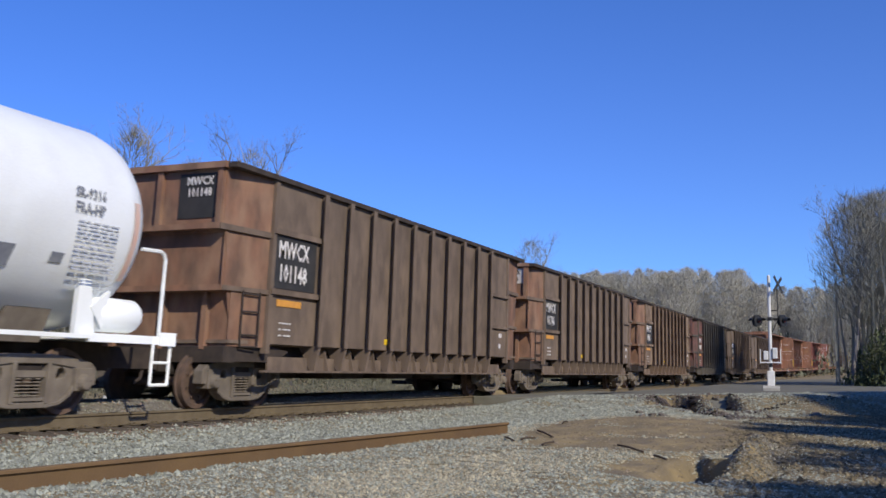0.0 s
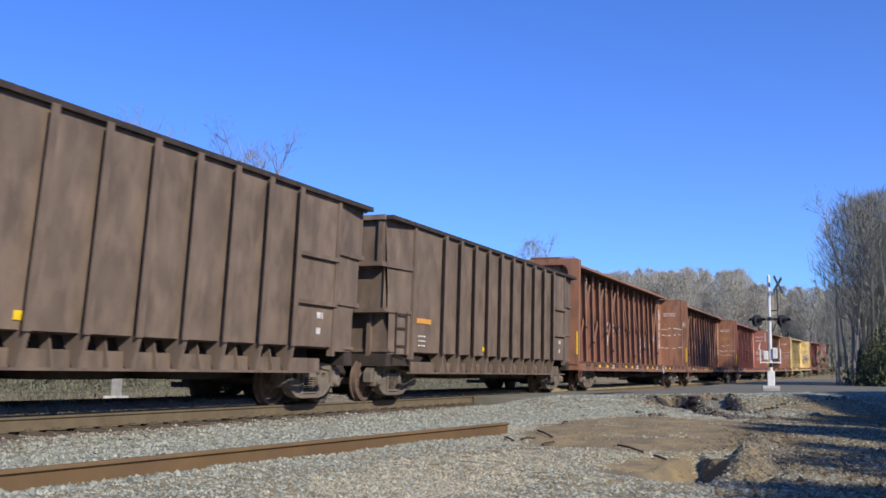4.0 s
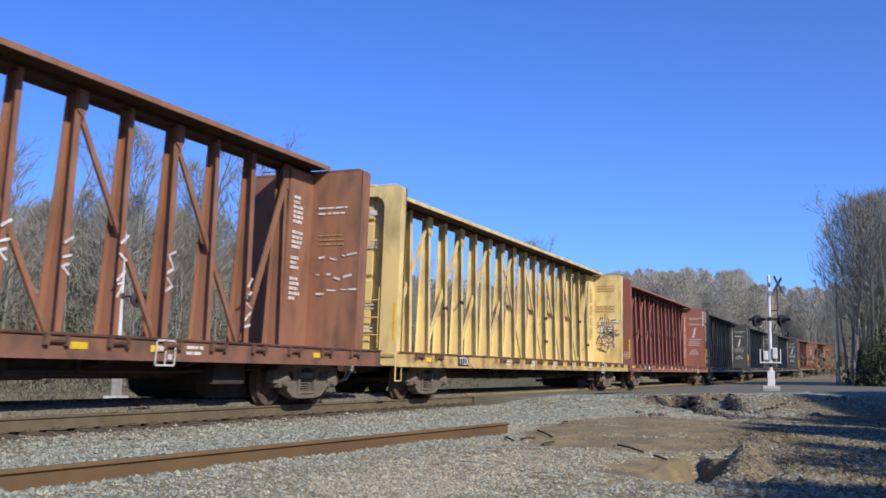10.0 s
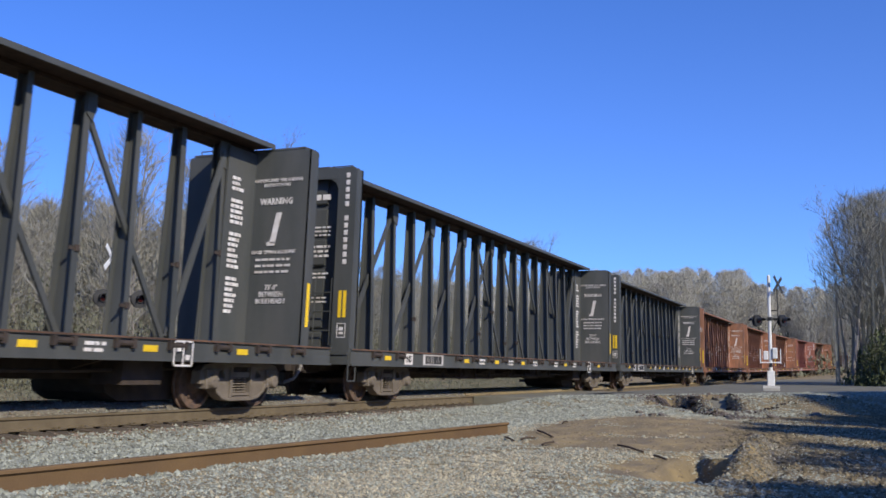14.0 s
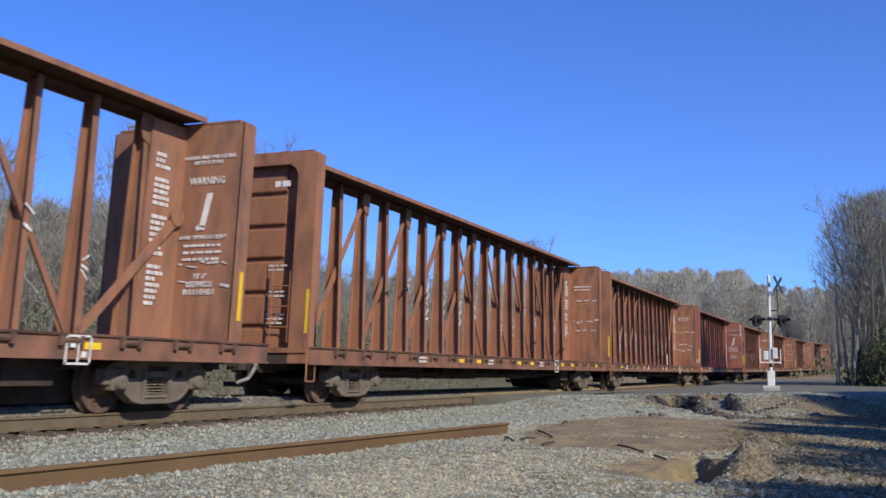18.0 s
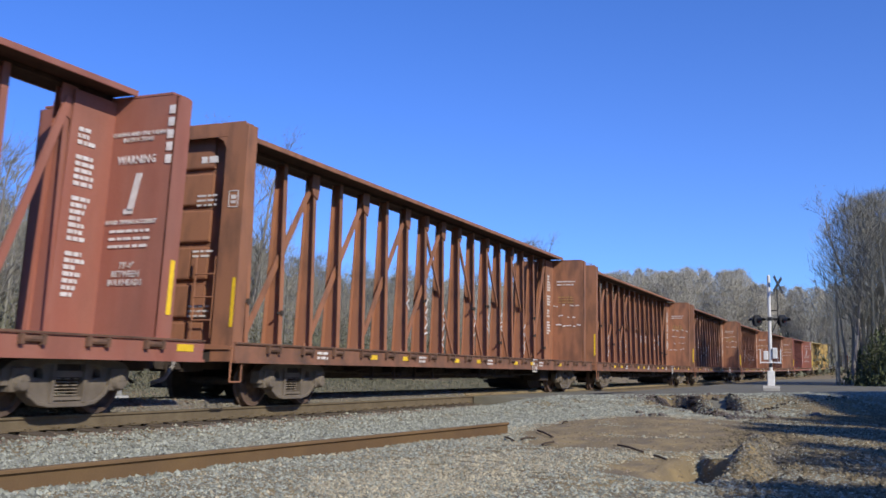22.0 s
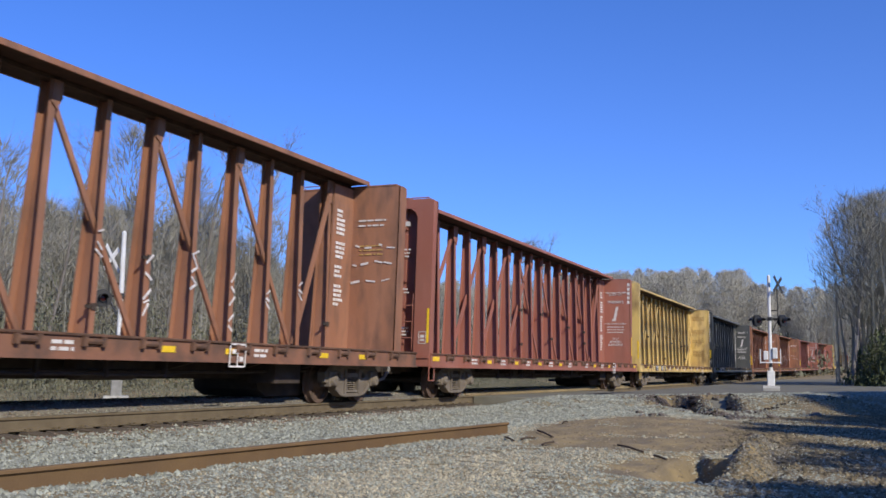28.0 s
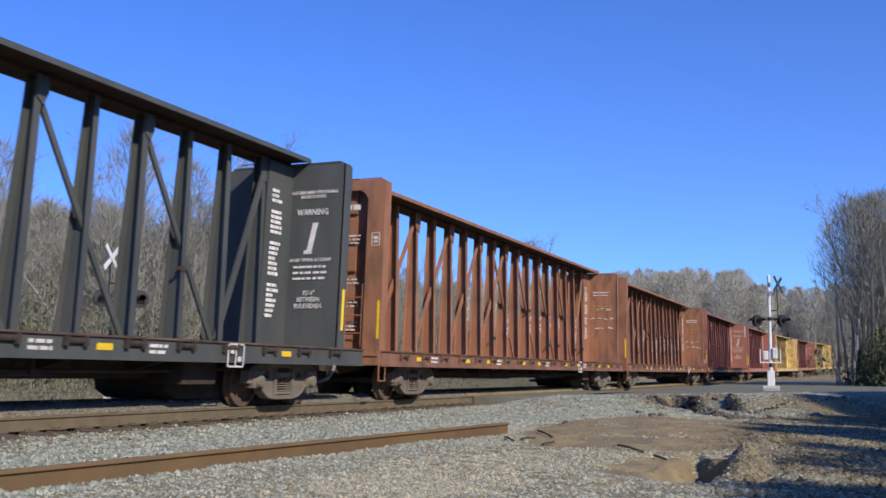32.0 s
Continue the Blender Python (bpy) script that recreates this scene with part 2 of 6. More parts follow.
def side_frame_shape():
    """Cast frame: flat top member, pierced side webs, round lower corners, pedestals with bearing caps, spring seat."""
    s = Shape()
    s.prism([(-1.2, 0.42), (-1.2, 0.64), (-1.08, 0.74), (-0.72, 0.8), (-0.34, 0.84), (0.34, 0.84), (0.72, 0.8), (1.08, 0.74), (1.2, 0.64), (1.2, 0.42),
             (0.8, 0.42), (0.78, 0.66), (0.34, 0.71), (-0.34, 0.71), (-0.78, 0.66), (-0.8, 0.42)], -0.1, 0.09)
    rim = [(0.3, 0.17), (0.3, 0.45), (0.32, 0.72), (0.55, 0.71), (0.79, 0.68), (0.8, 0.5), (0.68, 0.3), (0.5, 0.19)]
    gap = [(0.47, 0.5), (0.465, 0.57), (0.49, 0.635), (0.55, 0.665), (0.61, 0.64), (0.645, 0.58), (0.63, 0.53), (0.55, 0.52)]
    for d in (-1, 1):
        s.add([(d * x, y, z) for y in (-0.07, 0.06) for loop in (rim, gap) for x, z in loop],
              [(o + i, o + (i + 1) % 8, o + 8 + (i + 1) % 8, o + 8 + i) for o in (0, 16) for i in range(8)]
              + [(8 + i, 8 + (i + 1) % 8, 24 + (i + 1) % 8, 24 + i) for i in range(8)] + [(i, (i + 1) % 8, 16 + (i + 1) % 8, 16 + i) for i in range(8)])
        for p, q in (((0.82, 0.46), (0.7, 0.28)), ((0.7, 0.29), (0.52, 0.18)), ((0.53, 0.185), (0.3, 0.15))):
            s.beam((d * p[0], -0.01, p[1]), (d * q[0], -0.01, q[1]), 0.2, 0.055, (0, 0, 1))
        s.box(min(d * 0.27, d * 0.34), max(d * 0.27, d * 0.34), -0.11, 0.085, 0.18, 0.74)
        x = d * 0.92
        s.box(x - 0.16, x + 0.16, -0.14, 0.1, 0.34, 0.66)
        s.lathe([(-0.22, 0.06), (-0.215, 0.1), (-0.14, 0.13), (0.05, 0.13)], "y", 14, (x, 0, WHEEL_R))
        for k in (-1, 1):
            s.lathe([(-0.235, 0.018), (-0.2, 0.018)], "y", 6, (x + 0.05 * k, 0, WHEEL_R + 0.03))
    s.box(-0.32, 0.32, -0.1, 0.09, 0.125, 0.2)
    return s


def springs_shape():
    s = Shape()
    for x in (-0.17, 0.0, 0.17):
        for k in range(6):
            z = 0.27 + k * 0.045
            s.lathe([(z, 0.06), (z + 0.012, 0.075), (z + 0.026, 0.06)], "z", 8, (x, 0, 0))
    s.box(-0.27, 0.27, -0.07, 0.1, 0.53, 0.62)
    s.box(-0.27, 0.27, -0.08, 0.1, 0.22, 0.265)
    return s


def truck(parent, x):
    """A two-axle freight truck: frames, springs and bolster under the car, and its two wheelsets."""
    half = 0.9
    for side, key in ((-1, "near"), (1, "far")):
        at = pose(x, side * 1.0, 0, 0, 0, 0 if side < 0 else 180)
        f = part("truck_side_frame", "f", side_frame_shape, TRUCK, parent, "dusty brown cast truck side frame", at, bevel=0.012)
        part("spring_pack", "s", springs_shape, TRUCK, f)
        for bx in (-0.42, 0.42):
            part("brake_beam", (key, bx), lambda: Shape().beam((bx, -0.9 * side, 0.35), (bx, 0.06, 0.35), 0.09, 0.11), UNDER, f)
    part("truck_bolster", "b", lambda: Shape().box(-0.22, 0.22, -1.05, 1.05, 0.5, 0.76).box(-0.35, 0.35, -0.35, 0.35, 0.7, 0.95), UNDER, parent, "", pose(x, 0, 0))
    sets = []
    for dx in (-half, half):
        sets.append(part("wheelset", "w", wheelset_shape, WHEEL, parent, "dusty steel wheels on an axle", pose(x + dx, 0, WHEEL_R), smooth=True))
    return sets


BROWNINK = surface("rust_brown_stencil", (0.34, 0.2, 0.07), (0.5, 0.34, 0.12), 9, 0.8, bump=0)
SIGHOSE = surface("dusty_rubber_hose", (0.2, 0.19, 0.18), (0.3, 0.28, 0.26), 9, 0.8)


def coupler(parent, half):
    def make():
        s = Shape().box(-0.05, 1.0, -0.09, 0.09, 0.72, 0.9)
        s.prism([(-0.02, -0.16), (0.16, -0.2), (0.3, -0.1), (0.3, 0.12), (0.1, 0.2), (0.06, 0.08), (-0.02, 0.06)], 0.66, 0.98, "z")
        s.tube([(0.25, -0.25, 0.75), (0.12, -0.3, 0.5), (-0.02, -0.28, 0.42)], 0.028)
        s.box(0.5, 1.05, -0.35, 0.35, 0.62, 1.0)
        return s
    for x, rz in ((-half, 0), (half, 180)):
        part("coupler", "c", make, UNDER, parent, "grimy knuckle coupler with its air hose", pose(x, 0, 0, 0, 0, rz))


def bars(rows, size, gap, width, seed, lean=0.0):
    """Lines of unreadable writing as plain bars, in x and z, facing -y."""
    rnd = random.Random(seed)
    s = Shape()
    for i in range(rows):
        x = -width / 2
        z = -i * gap
        while x < width / 2 - 0.03:
            w = min(rnd.uniform(0.06, 0.2), width / 2 - x)
            s.box(x, x + w, -0.004, 0.004, z - size / 2, z + size / 2)
            x += w + rnd.uniform(0.025, 0.05)
    return s


def dashes(seed, width):
    """Ragged rows of level spray dashes."""
    rnd = random.Random(seed)
    s = Shape()
    for z in (0.8, 0.42, 0.0, -0.34):
        if rnd.random() < 0.2:
            continue
        x = -width / 2 + rnd.uniform(0, 0.4)
        while x < width / 2 - 0.1:
            ln, dz = rnd.uniform(0.07, 0.24), rnd.uniform(-0.05, 0.05)
            s.beam((x, 0, z + dz), (x + ln, 0, z + dz + rnd.uniform(-0.05, 0.05)), rnd.uniform(0.025, 0.055), 0.008, (0, 1, 0))
            x += ln + rnd.uniform(0.02, 0.22)
    return s


def zigzag(seed):
    """Slanting spray strokes down a post, some of them joined."""
    rnd = random.Random(seed)
    s, z = Shape(), 0.5
    lean = rnd.choice((1, -1))
    for k in range(rnd.randrange(2, 6)):
        w, h = rnd.uniform(0.12, 0.2), rnd.uniform(0.04, 0.22)
        s.beam((-w / 2 * lean, 0, z), (w / 2 * lean, 0, z - h), rnd.uniform(0.028, 0.05), 0.008, (0, 1, 0))
        z -= h + rnd.choice((0.0, 0.08, 0.16))
        lean = -lean if rnd.random() < 0.6 else lean
    return s


def stencil_column(seed, groups):
    """Blocks of small lines of unreadable writing, as plain bars with a ragged end."""
    rnd = random.Random(seed)
    s, z = Shape(), 0.0
    for lines in groups:
        for _ in range(lines):
            x, end = -0.2, rnd.uniform(0.02, 0.22)
            while x < end - 0.02:
                w = min(rnd.uniform(0.05, 0.16), end - x)
                s.box(x, x + w, -0.004, 0.004, z - 0.032, z + 0.032)
                x += w + rnd.uniform(0.02, 0.035)
            z -= 0.103
        z -= 0.13
    return s


def scrawl(seed, width, height, strokes, thick=0.0):
    """Loose spray strokes in x and z."""
    rnd = random.Random(seed)
    s = Shape()
    for k in range(strokes):
        x0 = rnd.uniform(-width / 2, width / 2)
        z0 = rnd.uniform(-height / 2, height / 2)
        a = rnd.choice((0.05, 0.9, 1.4, 2.0, -0.1)) + rnd.uniform(-0.2, 0.2)
        ln = rnd.uniform(0.16, 0.4)
        s.beam((x0, 0, z0), (x0 + ln * math.cos(a), 0, z0 + ln * math.sin(a)), thick or rnd.uniform(0.02, 0.045), 0.008, (0, 1, 0))
    return s


END, REAR = 11.79, 10.87      # front and rear bulkheads of a centrebeam car, from its middle
BAY = 1.233


def centerbeam_car(color, label, group, seed, graffiti=0, low_brace=False, tint="", sign=False, front_text="", number=("", "", False), spots=(2.65, 3.85), patch=None, detail=True):
    """A 73-foot centrebeam lumber flat car, empty. Its middle is at x = 0; +x runs back along the train."""
    rnd = random.Random(seed)
    paint = PAINT[tint or color]
    car = tagged(new("centerbeam_flat_car"), label, "freight car", group)
    deck = part("deck", "d", lambda: Shape().prism([(-1.38, 1.06), (-0.3, 1.13), (0.3, 1.13), (1.38, 1.06), (1.38, 1.0), (-1.38, 1.0)], -END - 0.3, END + 0.3, "x"), WORN if color == "yellow" else paint, car)
    for y in (-1, 1):
        sill = part("side_sill", y, lambda: Shape().prism([(y * a, c) for a, c in ((1.33, 0.775), (1.47, 0.775), (1.47, 0.815), (1.43, 0.815), (1.43, 1.09), (1.46, 1.09), (1.46, 1.125), (1.35, 1.125), (1.37, 1.09), (1.37, 0.815), (1.33, 0.815))], -END - 0.22, END + 0.22, "x"), WORN if color == "yellow" else GRIMED if color in ("brown", "rust") else paint, car)
        if y < 0 and detail:
            part("deck_edge", color == "yellow", lambda: Shape().box(-END - 0.2, END + 0.2, -1.464, -1.46, 1.096, 1.122), EDGE, sill, "dark brown line along the deck edge")
            for i in range(19):
                x = -END + 0.95 + i * 1.2
                if number[0] and i in ((2, 3, 4) if color == "yellow" else (2, 3)):
                    continue
                part("winch", "w", lambda: Shape().lathe([(-0.16, 0.045), (0.16, 0.045)], "x", 8).box(-0.22, -0.15, -0.045, 0.06, -0.07, 0.065).box(0.15, 0.22, -0.045, 0.06, -0.07, 0.065), UNDER if color == "black" else RUSTY, sill, "", pose(x, -1.452, 1.02))
    part("center_sill", "c", lambda: Shape().prism([(-12.1, 0.66), (-7.9, 0.66), (-6.9, 0.5), (6.9, 0.5), (7.9, 0.66), (12.1, 0.66), (12.1, 1.0), (-12.1, 1.0)], -0.32, 0.32), UNDER, car, "dark fishbelly centre sill")
    for i in range(9):
        x = -8 + 2 * i
        part("crossbearer", "x", lambda: Shape().prism([(-1.36, 0.85), (-0.3, 0.6), (0.3, 0.6), (1.36, 0.85), (1.36, 1.0), (-1.36, 1.0)], -0.05, 0.05, "x"), UNDER, car, "", pose(x, 0, 0))
    # top chord: a wide thin plate with shallow lips
    chord = part("top_chord", "t", lambda: Shape().prism([(-0.59, 5.08), (-0.59, 4.98), (-0.56, 4.98), (-0.55, 5.045), (0.55, 5.045), (0.56, 5.01), (0.59, 5.01), (0.59, 5.08)], -END, REAR, "x"), paint, car, bevel=0.006)
    # dark plate and box carry the shade under the chord in their colour
    part("chord_underside", "u", lambda: Shape().box(-END, REAR, -0.548, 0.548, 5.015, 5.041), CHORD_SHADE, chord, "underside plate coloured dark to stand in for shade")
    part("chord_box", "t", lambda: Shape().box(-END, REAR, -0.1, 0.1, 4.94, 5.012), CHORD_SHADE, chord)
    # columns: every second one carries a gusset, from which a brace runs down two bays

    def column(odd):
        """A post, broad at its foot: a channel open to the front."""
        s, out = Shape(), []
        lip = 0.08 if odd else 0.055
        sec = lambda y: ((-lip, -y), (0.055, -y), (0.055, y), (-lip, y), (-lip, y - 0.016), (0.043, y - 0.016), (0.043, -y + 0.016), (-lip, -y + 0.016))
        for z, y in ((1.08, 0.21), (4.96, 0.105)):
            out += [(a, c, z) for a, c in sec(y)]
        n = len(out) // 2
        return s.add(out, [tuple(range(n - 1, -1, -1)), tuple(range(n, 2 * n))] + [(k, (k + 1) % n, n + (k + 1) % n, n + k) for k in range(n)])

    def gusset():
        return Shape().prism([(-0.17, 4.95), (-0.2, 4.72), (-0.12, 4.5), (0.09, 4.4), (0.14, 4.6), (0.14, 4.95)], -0.142, -0.118)

    for i in range(-8, 9):
        c = part("column", i % 2, lambda: column(i % 2), paint, car, "", pose(i * BAY, 0, 0))
        if i in (-6, -4, -2, 0, 8):
            part("gusset_plate", "g", gusset, paint, c)
        if i in (-1, 1, 3, 5):
            part("gusset_plate", "h", lambda: Shape().prism([(-0.06, 4.95), (-0.06, 4.6), (0.08, 4.5), (0.16, 4.7), (0.14, 4.95)], -0.142, -0.118), paint, c)
        for z in (1.55, 2.4):
            if rnd.random() < 0.22 and detail:
                part("strap_guide", "k", lambda: Shape().box(-0.05, 0.05, -0.07, 0.03, -0.05, 0.05).box(-0.16, -0.04, -0.05, -0.02, -0.03, 0.02), UNDER, c, "", pose(0.0, -0.2 + z * 0.03, z + rnd.uniform(0, 0.5)))
    for i, d in ((-6, -1), (-4, -1), (-2, -1), (0, -1), (-1, 1), (1, 1), (3, 1), (5, 1)):
        ln = 2 * BAY * d
        part("diagonal_brace", d, lambda: Shape().beam((0.04 * d, -0.03, 4.69), (ln * 0.98, -0.03, 1.15), 0.13 if d < 0 else 0.1, 0.05, (0, 1, 0)), paint, car, "", pose(i * BAY, 0, 0))
    if low_brace:
        part("end_brace", "y", lambda: Shape().beam((REAR - 0.2, -0.26, 3.25), (7 * BAY, -0.2, 1.2), 0.16, 0.05, (0, 1, 0)).lathe([(-0.3, 0.17), (-0.26, 0.17)], "y", 12, (REAR - 0.22, 0, 3.27)), paint, car)
    else:
        part("end_brace", "r", lambda: Shape().beam((8 * BAY - 0.02, -0.14, 4.75), (7 * BAY, -0.08, 1.2), 0.13, 0.05, (0, 1, 0)), paint, car)
    # bulkheads: sheet with ribs on the outer face, corner posts, top rail
    for end, sx in (("front", -1), ("rear", 1)):
        at = pose(-END if sx < 0 else REAR, 0, 0, 0, 0, 0 if sx < 0 else 180)
        bh = part("bulkhead", "sheet", lambda: Shape().prism([(-1.4, 1.1), (-1.4, 4.93), (-0.9, 4.98), (0.9, 4.98), (1.4, 4.93), (1.4, 1.1)], -0.03, 0.03, "x"), paint, car, "", at)
        deep = 0.27 if sx < 0 else 0.33
        for y in (-1, 1):
            # a broad outer flange and a side plate; the flange runs into the top rail with a haunch
            post = part("corner_post", (y, deep), lambda: Shape().prism([(0.97 * y, 0.8), (1.4 * y, 0.8), (1.4 * y, 4.9), (1.32 * y, 4.98), (0.97 * y, 4.98)], -deep, 0.025 - deep, "x").box(0.02 - deep, 0.03, min(1.37 * y, 1.4 * y), max(1.37 * y, 1.4 * y), 0.8, 4.93), paint, bh)
            part("haunch", (y, deep), lambda: Shape().prism([(0.98 * y, 4.74), (0.98 * y, 4.5), (0.9 * y, 4.66), (0.76 * y, 4.74)], 0.001 - deep, 0.024 - deep, "x"), paint, post)
        for i in range(6):
            z = 0.86 + i * 0.665
            for y0, y1 in (((-0.62, -0.3), (-0.26, 0.26), (0.3, 0.62)) if i < 3 else ((-0.62, 0.62),)):
                part("rib", (i < 3, y0), lambda: Shape().prism([(-0.09, 0.045), (-0.1, 0.07), (-0.1, 0.58), (-0.09, 0.605), (-0.03, 0.61), (-0.03, 0.035)], y0, y1), paint, bh, "", pose(0, 0, z))
        part("top_rail", deep, lambda: Shape().box(-deep - 0.005, 0.025 - deep, -0.98, 0.98, 4.74, 4.98).box(0.02 - deep, 0.04, -1.3, 1.3, 4.95, 4.985), paint, bh)
        part("ladder", "l", lambda: Shape().tube([(-0.22, -0.9, 1.2), (-0.22, -0.9, 2.6)], 0.018).tube([(-0.22, -0.5, 1.2), (-0.22, -0.5, 2.6)], 0.018)
             .tube([(-0.23, -0.9, 1.5), (-0.23, -0.5, 1.5)], 0.015).tube([(-0.23, -0.9, 1.9), (-0.23, -0.5, 1.9)], 0.015).tube([(-0.23, -0.9, 2.3), (-0.23, -0.5, 2.3)], 0.015), paint, bh)
        part("grab_rail", "g", lambda: Shape().tube([(0.0, -1.15, 4.93), (0.0, -1.15, 5.06), (0.0, -0.65, 5.06), (0.0, -0.65, 4.93)], 0.014), paint, bh)
        part("gusset_web", ("w", end), lambda: Shape().prism([(0.03, 1.1), (0.03, 4.9), (0.96 if end == "rear" else 0.5, 4.9), (1.03 if end == "rear" else 0.8, 1.1)], -0.20, -0.16), paint, bh)
        part("gusset_web", ("w2", end), lambda: Shape().prism([(0.03, 1.1), (0.03, 4.9), (0.96 if end == "rear" else 0.5, 4.9), (1.03 if end == "rear" else 0.8, 1.1)], 0.16, 0.20), paint, bh)
        part("end_sill", "e", lambda: Shape().box(-0.26, 0.0, -1.36, 1.36, 0.79, 1.095), UNDER, bh)
        part("sill_step", "st", lambda: Shape().tube([(-0.3, -1.42, 0.82), (-0.3, -1.42, 0.46), (0.02, -1.42, 0.46), (0.02, -1.42, 0.82)], 0.016), paint, bh)
        # writing on the inner face, which looks towards the front of the train
        if end == "rear":
            face = Matrix.Rotation(radians(-90), 4, "Z")
            if sign or color == "yellow":
                part("reflective_strip", "rr", lambda: Shape().box(-0.05, 0.05, -0.004, 0.004, -0.42, 0.42), REFLECT, bh, "yellow reflective strip", pose(-0.2, 1.406, 1.9))
            m = Matrix.Translation((REAR - 0.045, 0, 0)) @ face
            if sign and color == "red":
                for i in range(5):
                    part("name_bar", "f", lambda: Shape().box(-0.055, 0.055, -0.004, 0.004, -0.07, 0.07), LETTER, car, "", m @ pose(1.32, 0, 4.7 - 0.2 * i))
            if sign:
                lettering("instruction_lettering", "LOADING AND UNLOADING\nINSTRUCTIONS", 0.1, LETTER, car, m @ pose(0.72, 0, 4.3), wide=0.85)
                lettering("warning_lettering", "WARNING", 0.19, LETTER, car, m @ pose(0.72, 0, 3.92), wide=0.8)
                part("tall_mark", "j", lambda: Shape().prism([(-0.1, 0.0), (0.02, 0.0), (0.14, 0.6), (0.02, 0.6)], -0.004, 0.004).box(-0.16, 0.02, -0.004, 0.004, -0.05, 0.03), LETTER, car, "", m @ pose(0.72, 0, 3.1))
                lettering("instruction_lettering", "AVOID TIPPING ACCIDENT", 0.1, LETTER, car, m @ pose(0.72, 0, 2.92), wide=0.8)
                part("instruction_stencil", "mid", lambda: bars(3, 0.045, 0.12, 0.78, 7), LETTER, car, "", m @ pose(0.72, 0, 2.78))
                lettering("instruction_lettering", "73'-0\"\nBETWEEN\nBULKHEADS", 0.14, LETTER, car, m @ pose(0.72, 0, 2.1), wide=0.85)
            # upright column of instructions on the near gusset
            part("instruction_stencil", ("web", sign), lambda: stencil_column(3, (3, 5, 7, 7) if sign else (6, 4, 3, 5)), BROWNINK if color == "yellow" else LETTER, car, "", pose(REAR - 0.62, -0.212, 4.3))
            if graffiti and not sign:
                part("instruction_stencil", "faint", lambda: bars(2, 0.04, 0.12, 0.7, 15), LETTER, car, "", m @ pose(0.72, 0, 4.15))
                part("instruction_stencil", "fainter", lambda: bars(3, 0.03, 0.1, 0.6, 16), BROWNINK, car, "", m @ pose(0.72, 0, 3.55))
            if color == "yellow":
                for k, (z, n) in enumerate(((4.5, 3), (3.6, 3), (2.9, 2), (2.2, 4))):
                    part("instruction_stencil", ("y", k), lambda: bars(n, 0.05, 0.11, 0.8, 90 + k), BROWNINK, car, "rust-brown stencil lines", m @ pose(0.72, 0, z))
        else:
            m = Matrix.Translation((-END - 0.106, 0, 0)) @ Matrix.Rotation(radians(-90), 4, "Z")
            m_local = Matrix.Translation((-0.106, 0, 0)) @ Matrix.Rotation(radians(-90), 4, "Z")
            part("instruction_stencil", "front", lambda: bars(1, 0.12, 0.2, 0.4, 11), LETTER, car, "", m @ pose(0.55, 0.0, 4.38))
            if color in ("black", "brown"):
                part("instruction_stencil", "frontlow", lambda: bars(3, 0.05, 0.1, 0.5, 12), LETTER, car, "", m @ pose(0.5, 0.0, 3.3))
            for k, (z, n) in enumerate(((3.72, 3), (2.72, 2), (2.2, 2), (1.75, 3))):
                if (seed + k) % 5:
                    part("panel_stencil", (k, seed % 3), lambda: bars(n, 0.035, 0.085, 0.42, 60 + k + 7 * (seed % 3)), LETTER, bh, "", m_local @ pose(0.53, 0.0, z))
            if color in ("black", "red") or seed % 4 == 1:
                part("framed_stencil", "fs", lambda: Shape().box(-0.1, -0.085, -0.004, 0.004, -0.15, 0.15).box(0.085, 0.1, -0.004, 0.004, -0.15, 0.15).box(-0.1, 0.1, -0.004, 0.004, 0.135, 0.15).box(-0.1, 0.1, -0.004, 0.004, -0.15, -0.135)
                 .box(-0.05, 0.05, -0.004, 0.004, 0.0, 0.07).box(-0.05, 0.05, -0.004, 0.004, -0.08, -0.03), LETTER, bh, "white-framed inspection stencil", Matrix.Translation((-0.276, 0, 0)) @ Matrix.Rotation(radians(-90), 4, "Z") @ pose(1.2, 0, 1.5 if color in ("black", "red") else 3.6))
            for y, w, h, z in (((1.14, 0.035, 0.28, 2.05), (1.25, 0.035, 0.28, 2.05)) if color == "black" else ((1.34, 0.03, 0.42, 1.8),)):
                part("reflective_strip", ("rs", w), lambda: Shape().box(-w, w, -0.004, 0.004, -h, h), REFLECT, bh, "yellow reflective strip", Matrix.Translation((-0.276, 0, 0)) @ Matrix.Rotation(radians(-90), 4, "Z") @ pose(y, 0, z))
            part("air_hose", "ah", lambda: Shape().tube([(-0.5, -0.42, 0.85), (-0.62, -0.5, 0.72), (-0.72, -0.42, 0.5), (-0.85, -0.25, 0.42)], 0.035), SIGHOSE, car, "pale dusty air hose", pose(-END, 0, 0))
            if front_text:
                # company name down the post, as one plain bar a letter
                for i, ch in enumerate(front_text):
                    if ch != " ":
                        part("name_bar", "n", lambda: Shape().box(-0.042, 0.042, -0.004, 0.004, -0.052, 0.052), LETTER, car, "", Matrix.Translation((-END - 0.276, 0, 0)) @ Matrix.Rotation(radians(-90), 4, "Z") @ pose(1.2, 0, 4.8 - i * 0.155))
    # marks on the near side sill
    taken = []
    if color == "red":
        for x in (-END + 0.1, END - 0.25):
            part("reflector", "end", lambda: Shape().box(-0.2, 0.2, -0.004, 0.004, -0.055, 0.055), REFLECT, car, "yellow reflector on the side sill", pose(x, -1.435, 0.99))
